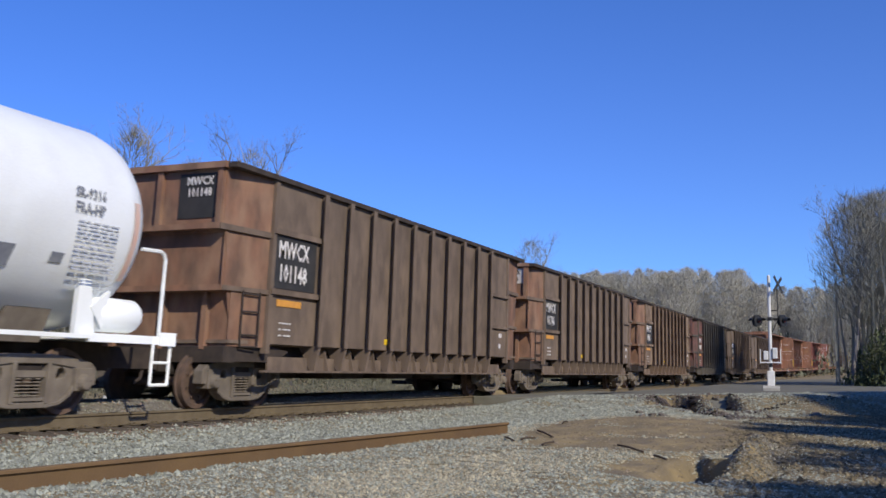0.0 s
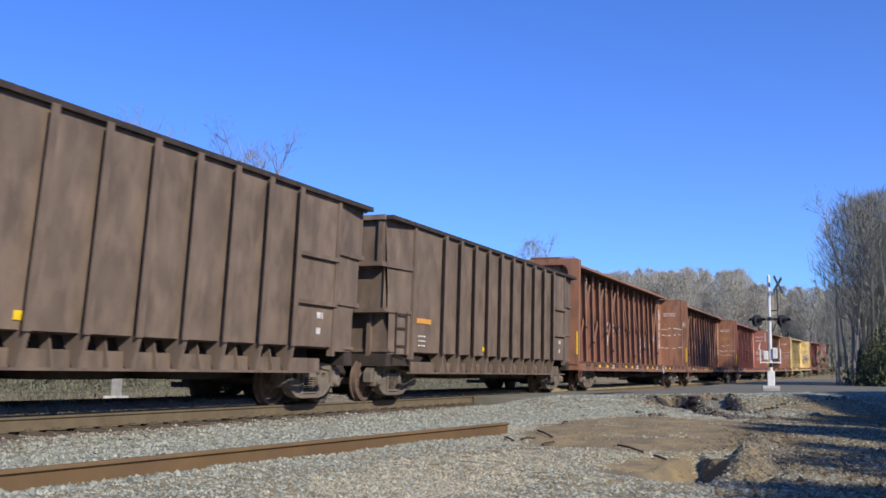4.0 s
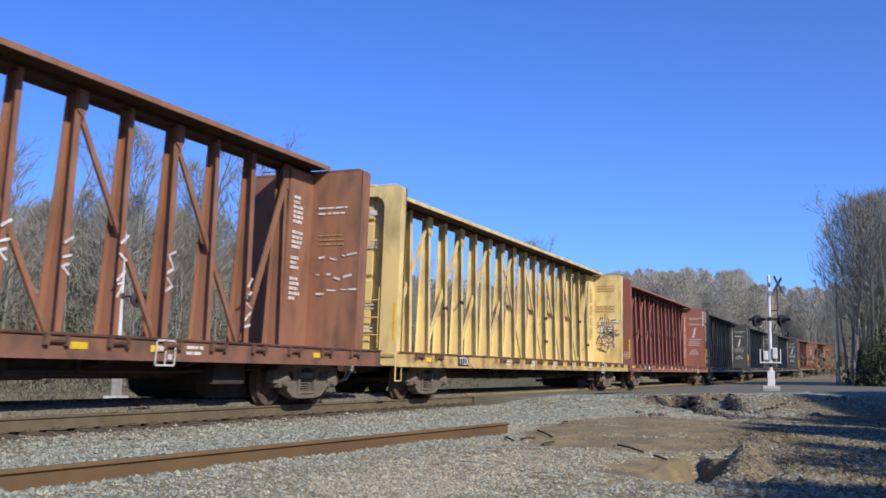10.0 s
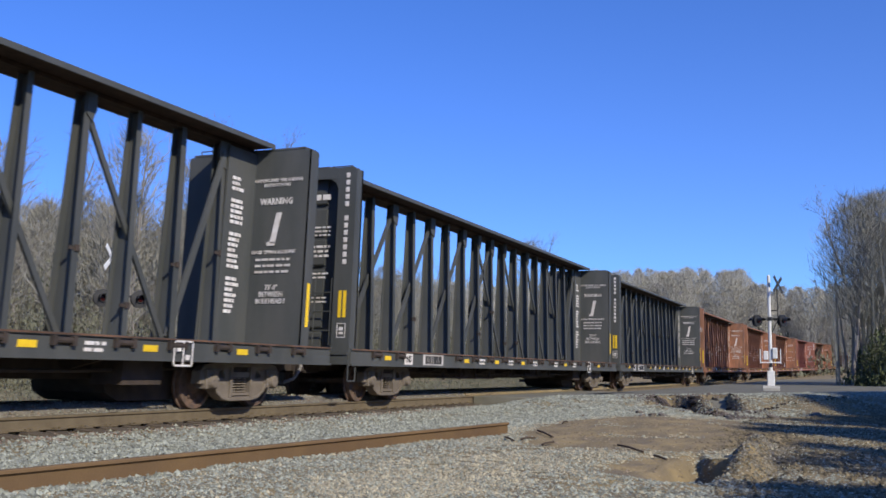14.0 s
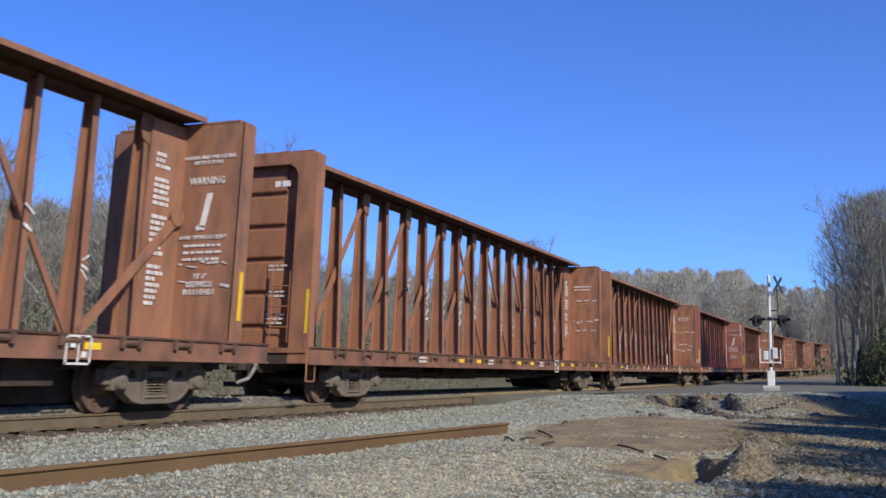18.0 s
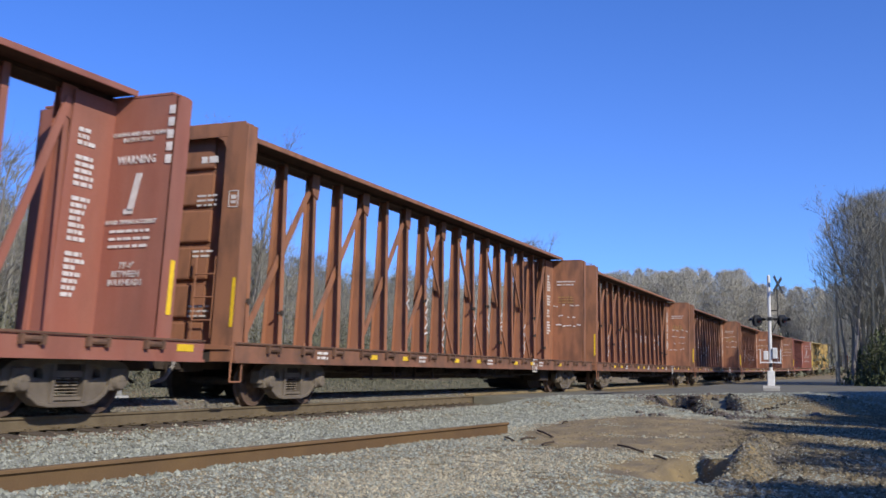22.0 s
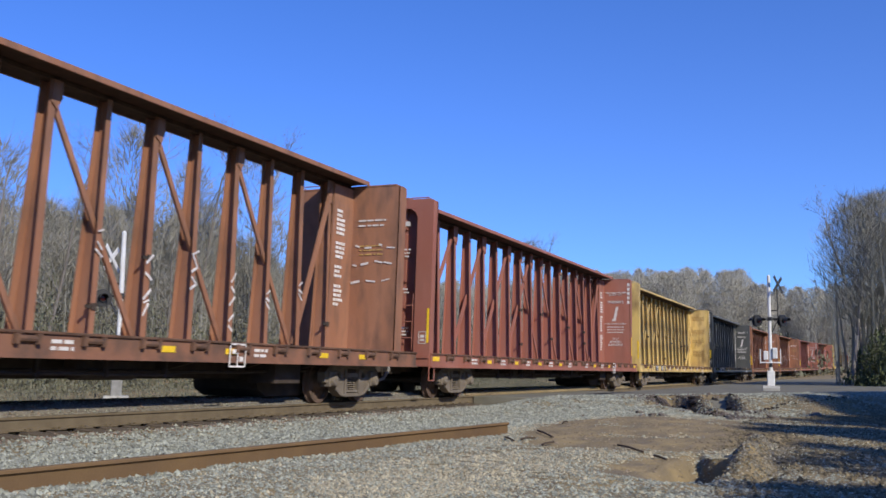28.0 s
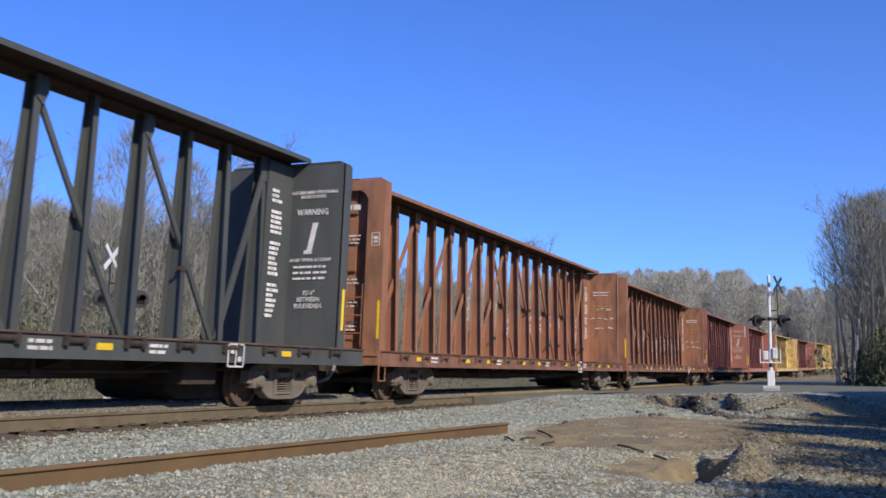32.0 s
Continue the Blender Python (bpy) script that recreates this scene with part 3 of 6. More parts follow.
    for i in range(9):
        x = -END + 1.55 + i * 2.4
        if color in ("brown", "rust"):
            x += (1.05 if i % 2 else 0.3) if seed % 2 else (0.2 if i % 2 else 1.3)
        taken.append(x)
        if rnd.random() < 0.8 and not (number[0] and i == 1) and not (color == "red" and i == 0):
            part("reflector", "r", lambda: Shape().box(-0.16, 0.16, -0.004, 0.004, -0.048, 0.048), REFLECT, car, "yellow reflector on the side sill", pose(x, -1.435, 0.96))
    for i in range(7):
        x = -END + 2.75 + i * 2.4 + rnd.uniform(-0.06, 0.06)
        if number[0] and i < 2 or min(abs(x - q) for q in taken) < 0.5:
            continue
        part("data_stencil", i % 4, lambda: bars(2, 0.05, 0.09, 0.42, 20 + i % 4), LETTER, car, "", pose(x, -1.435, 1.0))
    part("inspection_stencil", "p", lambda: Shape().box(-0.24, -0.21, -0.004, 0.004, -0.2, 0.2).box(0.21, 0.24, -0.004, 0.004, -0.2, 0.2).box(-0.24, 0.24, -0.004, 0.004, 0.17, 0.2)
         .box(-0.24, 0.24, -0.004, 0.004, -0.2, -0.17).box(-0.015, 0.015, -0.004, 0.004, -0.17, 0.17).box(-0.16, -0.06, -0.004, 0.004, 0.03, 0.1).box(0.06, 0.16, -0.004, 0.004, -0.1, -0.02), LETTER, car, "white-framed inspection stencil", pose(4.6 if color in ("brown", "rust") and not sign else 7.3, -1.475, 0.9))
    mark, num, boxed = number
    if color == "yellow":
        spots = (3.85, 5.3)
    for txt, x in ((mark, -END + spots[0]), (num, -END + spots[1]), ("71" if color == "yellow" and num else "", -END + 6.2)):
        if txt:
            if boxed != "plain":
                part("number_panel", (boxed, len(txt)), lambda: Shape().box(-0.085 * len(txt) - 0.05, 0.085 * len(txt) + 0.05, -0.004, 0.004, -0.125, 0.125), LETTER if boxed else BLACKPATCH, car, "", pose(x, -1.436, 0.95))
            lettering("reporting_mark", txt, 0.27 if color == "yellow" else 0.23, BLACKPATCH if boxed is True else LETTER, car, pose(x, -1.444, 0.95))
    if boxed is True and mark and not num:
        part("number_panel", "bp", lambda: Shape().box(-0.62, 0.62, -0.004, 0.004, -0.125, 0.125), LETTER, car, "", pose(-END + 4.1, -1.436, 0.95))
        part("number_bars", ("nb", seed % 4), lambda: bars(1, 0.2, 0.2, 1.0, 80 + seed % 4), BLACKPATCH, car, "", pose(-END + 4.1, -1.444, 0.95))
    if graffiti:
        for i in range(-4, 8):
            if rnd.random() < 0.75:
                x = i * BAY
                part("spray_scrawl", ("post", rnd.randrange(11)), lambda sd=rnd.randrange(9999): zigzag(sd), GRAFFITI, car, "", pose(x, -0.2, rnd.uniform(1.7, 2.6)))
        m = Matrix.Translation((REAR - 0.045, 0, 0)) @ Matrix.Rotation(radians(-90), 4, "Z")
        part("spray_scrawl", ("sheet", graffiti), lambda: dashes(graffiti * 7, 1.15), GRAFFITI, car, "white spray-paint scrawl", m @ pose(0.75, 0, 2.6 + rnd.uniform(-0.2, 0.3)))
    if patch == "mural":
        m = Matrix.Translation((REAR - 0.045, 0, 0)) @ Matrix.Rotation(radians(-90), 4, "Z")
        ink = surface("faded_blue_black_spray", (0.05, 0.055, 0.075), (0.14, 0.14, 0.13), 7, 0.7, bump=0)
        part("spray_scrawl", "mural", lambda: scrawl(71, 0.85, 1.4, 60), ink, car, "blue-black spray-paint drawing", m @ pose(0.72, 0, 2.3))
        part("spray_scrawl", "mural_white", lambda: scrawl(72, 0.75, 1.2, 26, 0.07), GRAFFITI, car, "white spray-paint drawing", m @ pose(0.72, 0.003, 2.35))
    if patch == "tarp":
        part("paper_label", "x", lambda: Shape().box(-0.14, 0.14, -0.006, 0.006, -0.3, 0.3), LETTER, car, "pale torn paper on a column", pose(6 * BAY, -0.26, 1.5))
    # brake gear under the deck
    part("air_reservoir", "a", lambda: Shape().lathe([(-0.7, 0.1), (-0.62, 0.2), (0.62, 0.2), (0.7, 0.1)], "x", 14), UNDER, car, "", pose(2.2, -0.75, 0.68), smooth=True)
    part("brake_rigging", "br", lambda: Shape().prism([(6.5, 0.95), (6.7, 0.3), (7.0, 0.16), (8.3, 0.16), (8.45, 0.95)], -0.55, 0.9).box(6.4, 7.3, -1.1, -0.5, 0.42, 0.98), UNDER, car, "dark brake rigging beneath the deck")
    for x0, x1, z in ((-6.6, -2.4, 0.5), (-1.2, 3.6, 0.56)):
        rod = part("brake_rod", (x0, x1), lambda: Shape().tube([(x0, -1.1, z + 0.03), (x1, -1.1, z)], 0.022), UNDER, car, "dark brake rod hung below the deck")
        for k in range(4):
            x = x0 + 0.4 + (x1 - x0 - 0.8) * k / 3
            part("hanger", (z, k), lambda: Shape().box(x - 0.025, x + 0.025, -1.13, -1.07, z - 0.03, 1.02), UNDER, rod)
    part("brake_cylinder", "bc", lambda: Shape().lathe([(-0.3, 0.09), (-0.26, 0.16), (0.2, 0.16), (0.26, 0.08), (0.5, 0.03)], "x", 12).box(-0.1, 0.1, -0.06, 0.06, 0.1, 0.4), UNDER, car, "", pose(-4.2, -0.85, 0.66))
    part("brake_pipe", "b", lambda: Shape().tube([(-10.5, -0.6, 0.72), (-5.5, -0.95, 0.62), (5.5, -0.95, 0.62), (10.5, -0.6, 0.72)], 0.03), UNDER, car)
    coupler(car, CB_LEN / 2)
    sets = truck(car, -9.5) + truck(car, 9.5)
    return car, sets, 9.5


def gondola_car(kind, label, seed, mark="", num="", panel=True, tag=True):
    """A high-sided coal gondola with outside ribs and stepped ends."""
    rnd = random.Random(seed)
    body = PAINT["gondola_grey" if kind == "grey" else "gondola_dark" if kind in ("dark", "dull") else "gondola"]
    endp = PAINT["gondola_crimson"] if kind == "grey" else PAINT["gondola_red"] if kind != "dull" else body
    car = tagged(new("coal_gondola"), label, "freight car", "coal gondolas")
    H, L2, W = 4.08, 7.45, 1.5
    for y in (-1, 1):
        side = part("side_sheet", y, lambda: Shape().box(-L2 + 1.0, L2 - 1.0, W * y - 0.02, W * y + 0.02, 1.12, H), body, car)
        part("top_lip", y, lambda: Shape().box(-L2 - 0.35, L2 + 0.35, W * y - 0.1, W * y + 0.09, H - 0.03, H + 0.06), UNDER, side, "dark top lip")
        part("side_sill", y, lambda: Shape().box(-L2 + 1.0, L2 - 1.0, W * y - 0.06, W * y + 0.06, 0.62, 0.66).prism([((W - 0.1) * y, 0.9), ((W - 0.08) * y, 0.66), ((W - 0.12) * y, 0.66), ((W - 0.14) * y, 0.9)], -L2 + 1.3, L2 - 1.3, "x"), body, side)
        # added dark plate standing in for the shaded void behind the sill
        part("inner_sill", y, lambda: Shape().prism([((W - 0.42) * y, 1.1), ((W - 0.3) * y, 0.7), ((W - 0.34) * y, 0.7), ((W - 0.46) * y, 1.1)], -L2 + 1.3, L2 - 1.3, "x"), UNDER, side)
        for i in range(10):
            x = -L2 + 2.7 + i * (2 * L2 - 5.4) / 9
            part("rib", y, lambda: Shape().box(0.03, 0.05, *sorted((W * y + 0.02 * y, W * y + 0.15 * y)), 1.1, H - 0.03).box(-0.09, 0.05, *sorted((W * y + 0.15 * y, W * y + 0.17 * y)), 1.1, H - 0.03), body, side, "", pose(x, 0, 0))
            if y < 0:
                part("sill_bracket", "b", lambda: Shape().prism([(-W + 0.3, 1.12), (-W - 0.15, 1.12), (-W - 0.06, 0.64), (-W + 0.02, 0.64)], -0.02, 0.06, "x"), body, side, "", pose(x, 0, 0))
                if i < 9:
                    part("sill_bracket", "m", lambda: Shape().prism([(-W + 0.3, 1.1), (-W + 0.1, 1.1), (-W - 0.02, 0.66), (-W + 0.1, 0.66)], 0.0, 0.03, "x"), body, side, "", pose(x + 0.62, 0, 0))
    part("floor", "f", lambda: Shape().box(-L2, L2, -1.45, 1.45, 1.1, 1.16), body, car)
    for sx in (-1, 1):
        at = pose(0, 0, 0, 0, 0, 0 if sx < 0 else 180)
        if sx > 0 and kind == "grey":
            endp = body
        e = part("end_wall", "e", lambda: Shape().prism([(-L2 - 0.3, 3.02), (-L2 - 0.3, H + 0.02), (-L2 - 0.22, H + 0.02), (-L2 - 0.22, 2.98), (-L2 - 0.06, 2.9), (-L2 - 0.06, 1.98), (-L2 + 0.14, 1.9), (-L2 + 0.14, 1.0),
                 (-L2 + 0.04, 1.0), (-L2 + 0.04, 1.96), (-L2 - 0.16, 2.04), (-L2 - 0.16, 2.98)], -1.38, 1.38), endp, car, "", at)
        for y in (-1, 1):
            part("corner_panel", ("u", y), lambda: Shape().prism([(-L2 - 0.34, 1.36 * y), (-L2 + 1.02, 1.5 * y), (-L2 + 1.02, 1.46 * y), (-L2 - 0.3, 1.32 * y)], 3.0, H, "z"), endp, e)
            part("corner_panel", ("m", y), lambda: Shape().prism([(-L2 - 0.22, 1.36 * y), (-L2 + 1.02, 1.49 * y), (-L2 + 1.02, 1.45 * y), (-L2 - 0.18, 1.32 * y)], 2.0, 3.0, "z"), endp, e)
            part("corner_panel", ("l", y), lambda: Shape().prism([(-L2 + 0.02, 1.4 * y), (-L2 + 1.02, 1.49 * y), (-L2 + 1.02, 1.45 * y), (-L2 + 0.05, 1.36 * y)], 1.05, 2.0, "z"), endp, e)
            part("corner_post", y, lambda: Shape().box(-L2 + 0.98, -L2 + 1.1, 1.5 * y - 0.06, 1.5 * y + 0.06, 0.95, H), body, e)
            part("shelf_rail", y, lambda: Shape().beam((-L2 - 0.4, 1.37 * y, 3.04), (-L2 + 1.0, 1.5 * y, 3.04), 0.06, 0.1), body, e)
            part("shelf_rail", ("low", y), lambda: Shape().beam((-L2 - 0.24, 1.38 * y, 2.02), (-L2 + 1.0, 1.5 * y, 2.02), 0.06, 0.08), body, e)
        part("end_rail", "t", lambda: Shape().box(-L2 - 0.42, -L2 - 0.2, -1.42, 1.42, H - 0.04, H + 0.07), endp, e)
        part("end_rail", "m", lambda: Shape().box(-L2 - 0.4, -L2 - 0.2, -1.4, 1.4, 3.0, 3.1), endp, e)
        part("end_rail", "b", lambda: Shape().box(-L2 - 0.26, -L2 + 0.0, -1.4, 1.4, 1.97, 2.07), endp, e)
        for y in (-0.95, -0.1, 0.95):
            part("end_post", "p", lambda: Shape().box(-L2 - 0.06, -L2 + 0.05, -0.05, 0.05, 1.0, 1.98), endp, e, "", pose(0, y, 0))
            part("end_post", "q", lambda: Shape().box(-L2 - 0.38, -L2 - 0.28, -0.05, 0.05, 3.08, H - 0.02), endp, e, "", pose(0, {-0.95: -1.3, -0.1: -0.06}.get(y, y), 0))
        part("end_sill", "s", lambda: Shape().box(-L2 - 0.05, -L2 + 0.3, -1.4, 1.4, 0.78, 1.05).prism([(-L2 + 0.2, 0.8), (-L2 + 1.6, 0.8), (-L2 + 2.0, 1.0), (-L2 + 1.0, 1.14), (-L2 + 0.2, 1.05)], -1.4, -1.3), UNDER, e)
        part("ladder", "l", lambda: Shape().tube([(-L2 + 0.3, -1.47, 1.05), (-L2 + 0.3, -1.47, 2.0)], 0.016).tube([(-L2 + 0.75, -1.52, 1.05), (-L2 + 0.75, -1.52, 2.0)], 0.016)
             .tube([(-L2 + 0.3, -1.47, 1.05), (-L2 + 0.75, -1.52, 1.05)], 0.016).tube([(-L2 + 0.3, -1.47, 1.95), (-L2 + 0.75, -1.52, 1.95)], 0.016).tube([(-L2 + 0.3, -1.47, 1.25), (-L2 + 0.75, -1.52, 1.25)], 0.016)
             .tube([(-L2 + 0.3, -1.47, 1.65), (-L2 + 0.75, -1.52, 1.65)], 0.016), UNDER, e)
    part("center_sill", "c", lambda: Shape().box(-L2, L2, -0.3, 0.3, 0.6, 1.1), UNDER, car)
    for i, x in enumerate((-2.6, 0.0, 2.6)):
        part("hopper_pan", "h", lambda: Shape().prism([(-1.1, 1.1), (-0.65, 0.5), (0.65, 0.5), (1.1, 1.1)], -1.15, 1.15), UNDER, car, "", pose(x, 0, 0))
    for z in (1.95, 2.85):
        part("panel_bar", "rb", lambda: Shape().box(-0.84, 0.84, -0.07, 0.0, -0.04, 0.04), body, car, "", pose(L2 - 1.86, -W - 0.02, z))
    if mark:
        if num:
            part("number_patch", "p", lambda: Shape().box(-0.72, 0.72, -0.006, 0.006, -0.48, 0.48), BLACKPATCH, car, "black painted number patch", pose(-L2 + 1.86, -W - 0.03, 2.6))
        lettering("reporting_mark", mark + "\n" + num, 0.45 if num else 0.34, LETTER, car, pose(-L2 + 1.75, -W - 0.045, 2.6), wide=0.74)
        m = Matrix.Translation((-L2 - 0.31, 0, 0)) @ Matrix.Rotation(radians(-90), 4, "Z")
        part("end_patch", panel, lambda: Shape().box(-0.42, 0.42, -0.006, 0.006, -0.42, 0.36) if panel else Shape().box(-0.36, 0.36, -0.006, 0.006, -0.12, 0.36), BLACKPATCH if panel else LETTER, car, "", m @ pose(0.86, 0, 3.62))
        lettering("end_mark", mark + "\n" + num, 0.21, LETTER if panel else BLACKPATCH, car, m @ pose(0.86, -0.016, 3.74), wide=0.8)
        for z in (2.05, 3.14):
            part("panel_bar", "pb", lambda: Shape().box(-0.85, 0.84, -0.07, 0.0, -0.05, 0.05), body, car, "", pose(-L2 + 1.86, -W - 0.02, z))
    part("reflector", "g", lambda: Shape().box(-0.42, 0.42, -0.005, 0.005, -0.06, 0.06), ORANGE, car, "orange reflector tape", pose(-L2 + 1.7, -W - 0.03, 1.86))
    part("reflector", "g2", lambda: Shape().box(-0.12, 0.12, -0.005, 0.005, -0.06, 0.06), REFLECT, car, "", pose(-1.6, -W - 0.03, 1.3))
    part("data_stencil", "gd", lambda: bars(3, 0.03, 0.11, 0.4, 31), LETTER, car, "", pose(-L2 + 1.6, -W - 0.03, 1.5))
    part("data_stencil", "ge", lambda: bars(2, 0.12, 0.3, 0.22, 33), LETTER, car, "", pose(L2 - 1.6, -W - 0.03, 1.72))
    if kind == "grey":
        part("repainted_panel", "rp", lambda: Shape().box(-0.8, 0.78, -0.006, 0.006, -1.45, 1.42), PAINT["gondola_crimson"], car, "faded crimson repainted panel", pose(-L2 + 1.88, -W - 0.024, 2.6))
        part("number_bars", "gb", lambda: bars(1, 0.24, 0.3, 0.7, 41), LETTER, car, "", pose(-L2 + 1.75, -W - 0.045, 2.36))
        part("round_emblem", "em", lambda: Shape().lathe([(-0.006, 0.22), (0.006, 0.22)], "y", 24), LETTER, car, "white round emblem", pose(L2 - 1.6, -W - 0.03, 3.35))
        part("emblem_mark", "ei", lambda: Shape().prism([(-0.16, -0.08), (0.0, 0.15), (0.15, 0.09), (0.07, -0.04), (0.13, -0.16), (-0.02, -0.08)], -0.012, 0.004), BLACKPATCH, car, "", pose(L2 - 1.6, -W - 0.03, 3.35))
    coupler(car, GON_LEN / 2)
    return car, truck(car, -6.4) + truck(car, 6.4), 6.4


def tank_car():
    """White tank car; its rear end stands next to the first gondola."""
    car = tagged(new("tank_car"), "white tank car with grey stencilling and end platform", "tank car")
    w = PAINT["white"]
    R, L2 = 1.55, 7.95
    rings = [(-L2, 0.01), (-L2 + 0.04, 0.42), (-L2 + 0.14, 0.8), (-L2 + 0.3, 1.12), (-L2 + 0.52, 1.37), (-L2 + 0.75, 1.5), (-L2 + 1.0, R), (0, R), (L2 - 1.0, R), (L2 - 0.75, 1.5), (L2 - 0.52, 1.37), (L2 - 0.3, 1.12), (L2 - 0.14, 0.8), (L2 - 0.04, 0.42), (L2, 0.01)]
    part("tank", "t", lambda: Shape().lathe(rings, "x", 48, (0, 0, 2.72)), w, car, "glossy white tank shell", smooth=True)
    part("dome", "d", lambda: Shape().lathe([(4.1, 0.6), (4.6, 0.6), (4.62, 0.5)], "z", 24), w, car, smooth=True)
    for sx in (-1, 1):
        at = pose(0, 0, 0, 0, 0, 0 if sx > 0 else 180)
        e = part("platform", "p", lambda: Shape().box(6.5, 8.35, -1.42, 1.42, 1.06, 1.12).box(6.5, 8.35, -1.45, -1.38, 1.02, 1.14).box(6.5, 8.35, 1.38, 1.45, 1.02, 1.14), w, car, "white end platform", at)
        part("saddle", "s", lambda: Shape().prism([(-0.75, 1.0), (-0.95, 1.62), (-0.6, 1.45), (0.6, 1.45), (0.95, 1.62), (0.75, 1.0)], 5.5, 6.3, "x"), TRUCK, e)
        part("handrail", "h", lambda: Shape().tube([(8.0, -1.4, 1.1), (8.0, -1.4, 2.3), (7.96, -1.4, 2.38), (7.88, -1.4, 2.42), (7.5, -1.35, 2.42)], 0.03).tube([(8.3, 0.4, 1.1), (8.3, 0.4, 2.1), (8.3, 1.4, 2.1), (8.3, 1.4, 1.1)], 0.025), w, e)
        part("ladder_steps", "l", lambda: Shape().tube([(7.85, -1.44, 1.1), (7.85, -1.44, 0.42), (8.25, -1.44, 0.42), (8.25, -1.44, 1.1)], 0.025).tube([(7.85, -1.44, 0.75), (8.25, -1.44, 0.75)], 0.022), w, e)
        part("air_cylinder", "a", lambda: Shape().lathe([(-0.52, 0.1), (-0.47, 0.2), (-0.38, 0.25), (0.38, 0.25), (0.47, 0.2), (0.52, 0.1)], "x", 22, (7.25, -1.1, 1.42)), w, e, "white air cylinder", smooth=True)
        part("bracket", "b", lambda: Shape().prism([(6.35, 1.1), (6.35, 1.95), (6.55, 1.95), (6.75, 1.1)], -1.3, -1.22).prism([(6.6, 1.5), (6.95, 1.75), (6.85, 1.2)], -1.32, -1.26), w, e)
        part("placard", "q", lambda: Shape().box(7.95, 8.3, -1.5, -1.46, 1.0, 1.2), w, e)
    part("center_sill", "cs", lambda: Shape().box(-8.0, 8.0, -0.35, 0.35, 0.65, 1.05), UNDER, car)
    part("side_rail", "sr", lambda: Shape().box(-6.6, 6.6, -1.45, -1.38, 1.06, 1.12), w, car)
    ink = surface("grey_stencil", (0.16, 0.17, 0.2), (0.24, 0.25, 0.27), 6, 0.7, bump=0)

    def on_tank(x, z, w2, h2):
        k = math.sqrt(R * R - (z - 2.72) ** 2)
        tilt = math.degrees(math.asin((z - 2.72) / R))
        return pose(x, -k - 0.012, z, -tilt, 0, 0)
    lettering("stencil", "SR-9316\nFRA-HP", 0.22, ink, car, on_tank(6.12, 2.9, 0, 0), wide=0.8)
    part("data_stencil", "tb", lambda: bars(14, 0.022, 0.05, 0.8, 41), surface("pale_grey_stencil", (0.45, 0.46, 0.48), None, 6, 0.7, bump=0), car, "", on_tank(6.32, 2.62, 0, 0))
    part("stencil_block", "tk", lambda: Shape().box(-0.22, 0.22, -0.004, 0.004, -0.15, 0.15), ink, car, "", on_tank(4.75, 2.05, 0, 0))
    part("stencil_block", "tk2", lambda: Shape().box(-0.11, 0.11, -0.004, 0.004, -0.07, 0.07), ink, car, "", on_tank(5.72, 2.1, 0, 0))
    arc = [radians(a) for a in range(-32, 13, 4)]
    tape = Shape()
    tape.add([(x, -r * math.cos(a), 2.72 + r * math.sin(a)) for a in arc for x, r in ((L2 - 0.9, R - 0.005), (L2 - 0.78, 1.53))], [(2 * i, 2 * i + 1, 2 * i + 3, 2 * i + 2) for i in range(len(arc) - 1)])
    part("orange_strip", "os", lambda: tape, surface("faded_orange_tape", (0.66, 0.4, 0.3), (0.6, 0.45, 0.38), 5, 0.6), car, "faded orange strip")
    coupler(car, 8.7)
    return car, truck(car, -5.9) + truck(car, 5.9), 5.9

# ================= ground =================
def smooth(a, b, x):
    t = min(1.0, max(0.0, (x - a) / (b - a)))
    return t * t * (3 - 2 * t)


def lump(x, y, k, seed=0.0):
    return noise.noise(Vector((x * k, y * k, seed)))


def clay_amount(x, y):
    """Where the gravel gives way to bare clay: 0 to 1."""
    a = smooth(0.0, 0.45, 1 - ((x - 20.2) / 6.4) ** 2 - ((y - 3.55) / 2.75) ** 2 + 0.4 * lump(x, y, 0.55, 6))
    b = smooth(0.0, 0.8, 1 - ((x - 13.1) / 2.3) ** 2 - ((y - 2.5) / 0.66) ** 2)
    return min(1.0, max(a * (0.95 + 0.5 * lump(x, y, 1.1, 8)), b))


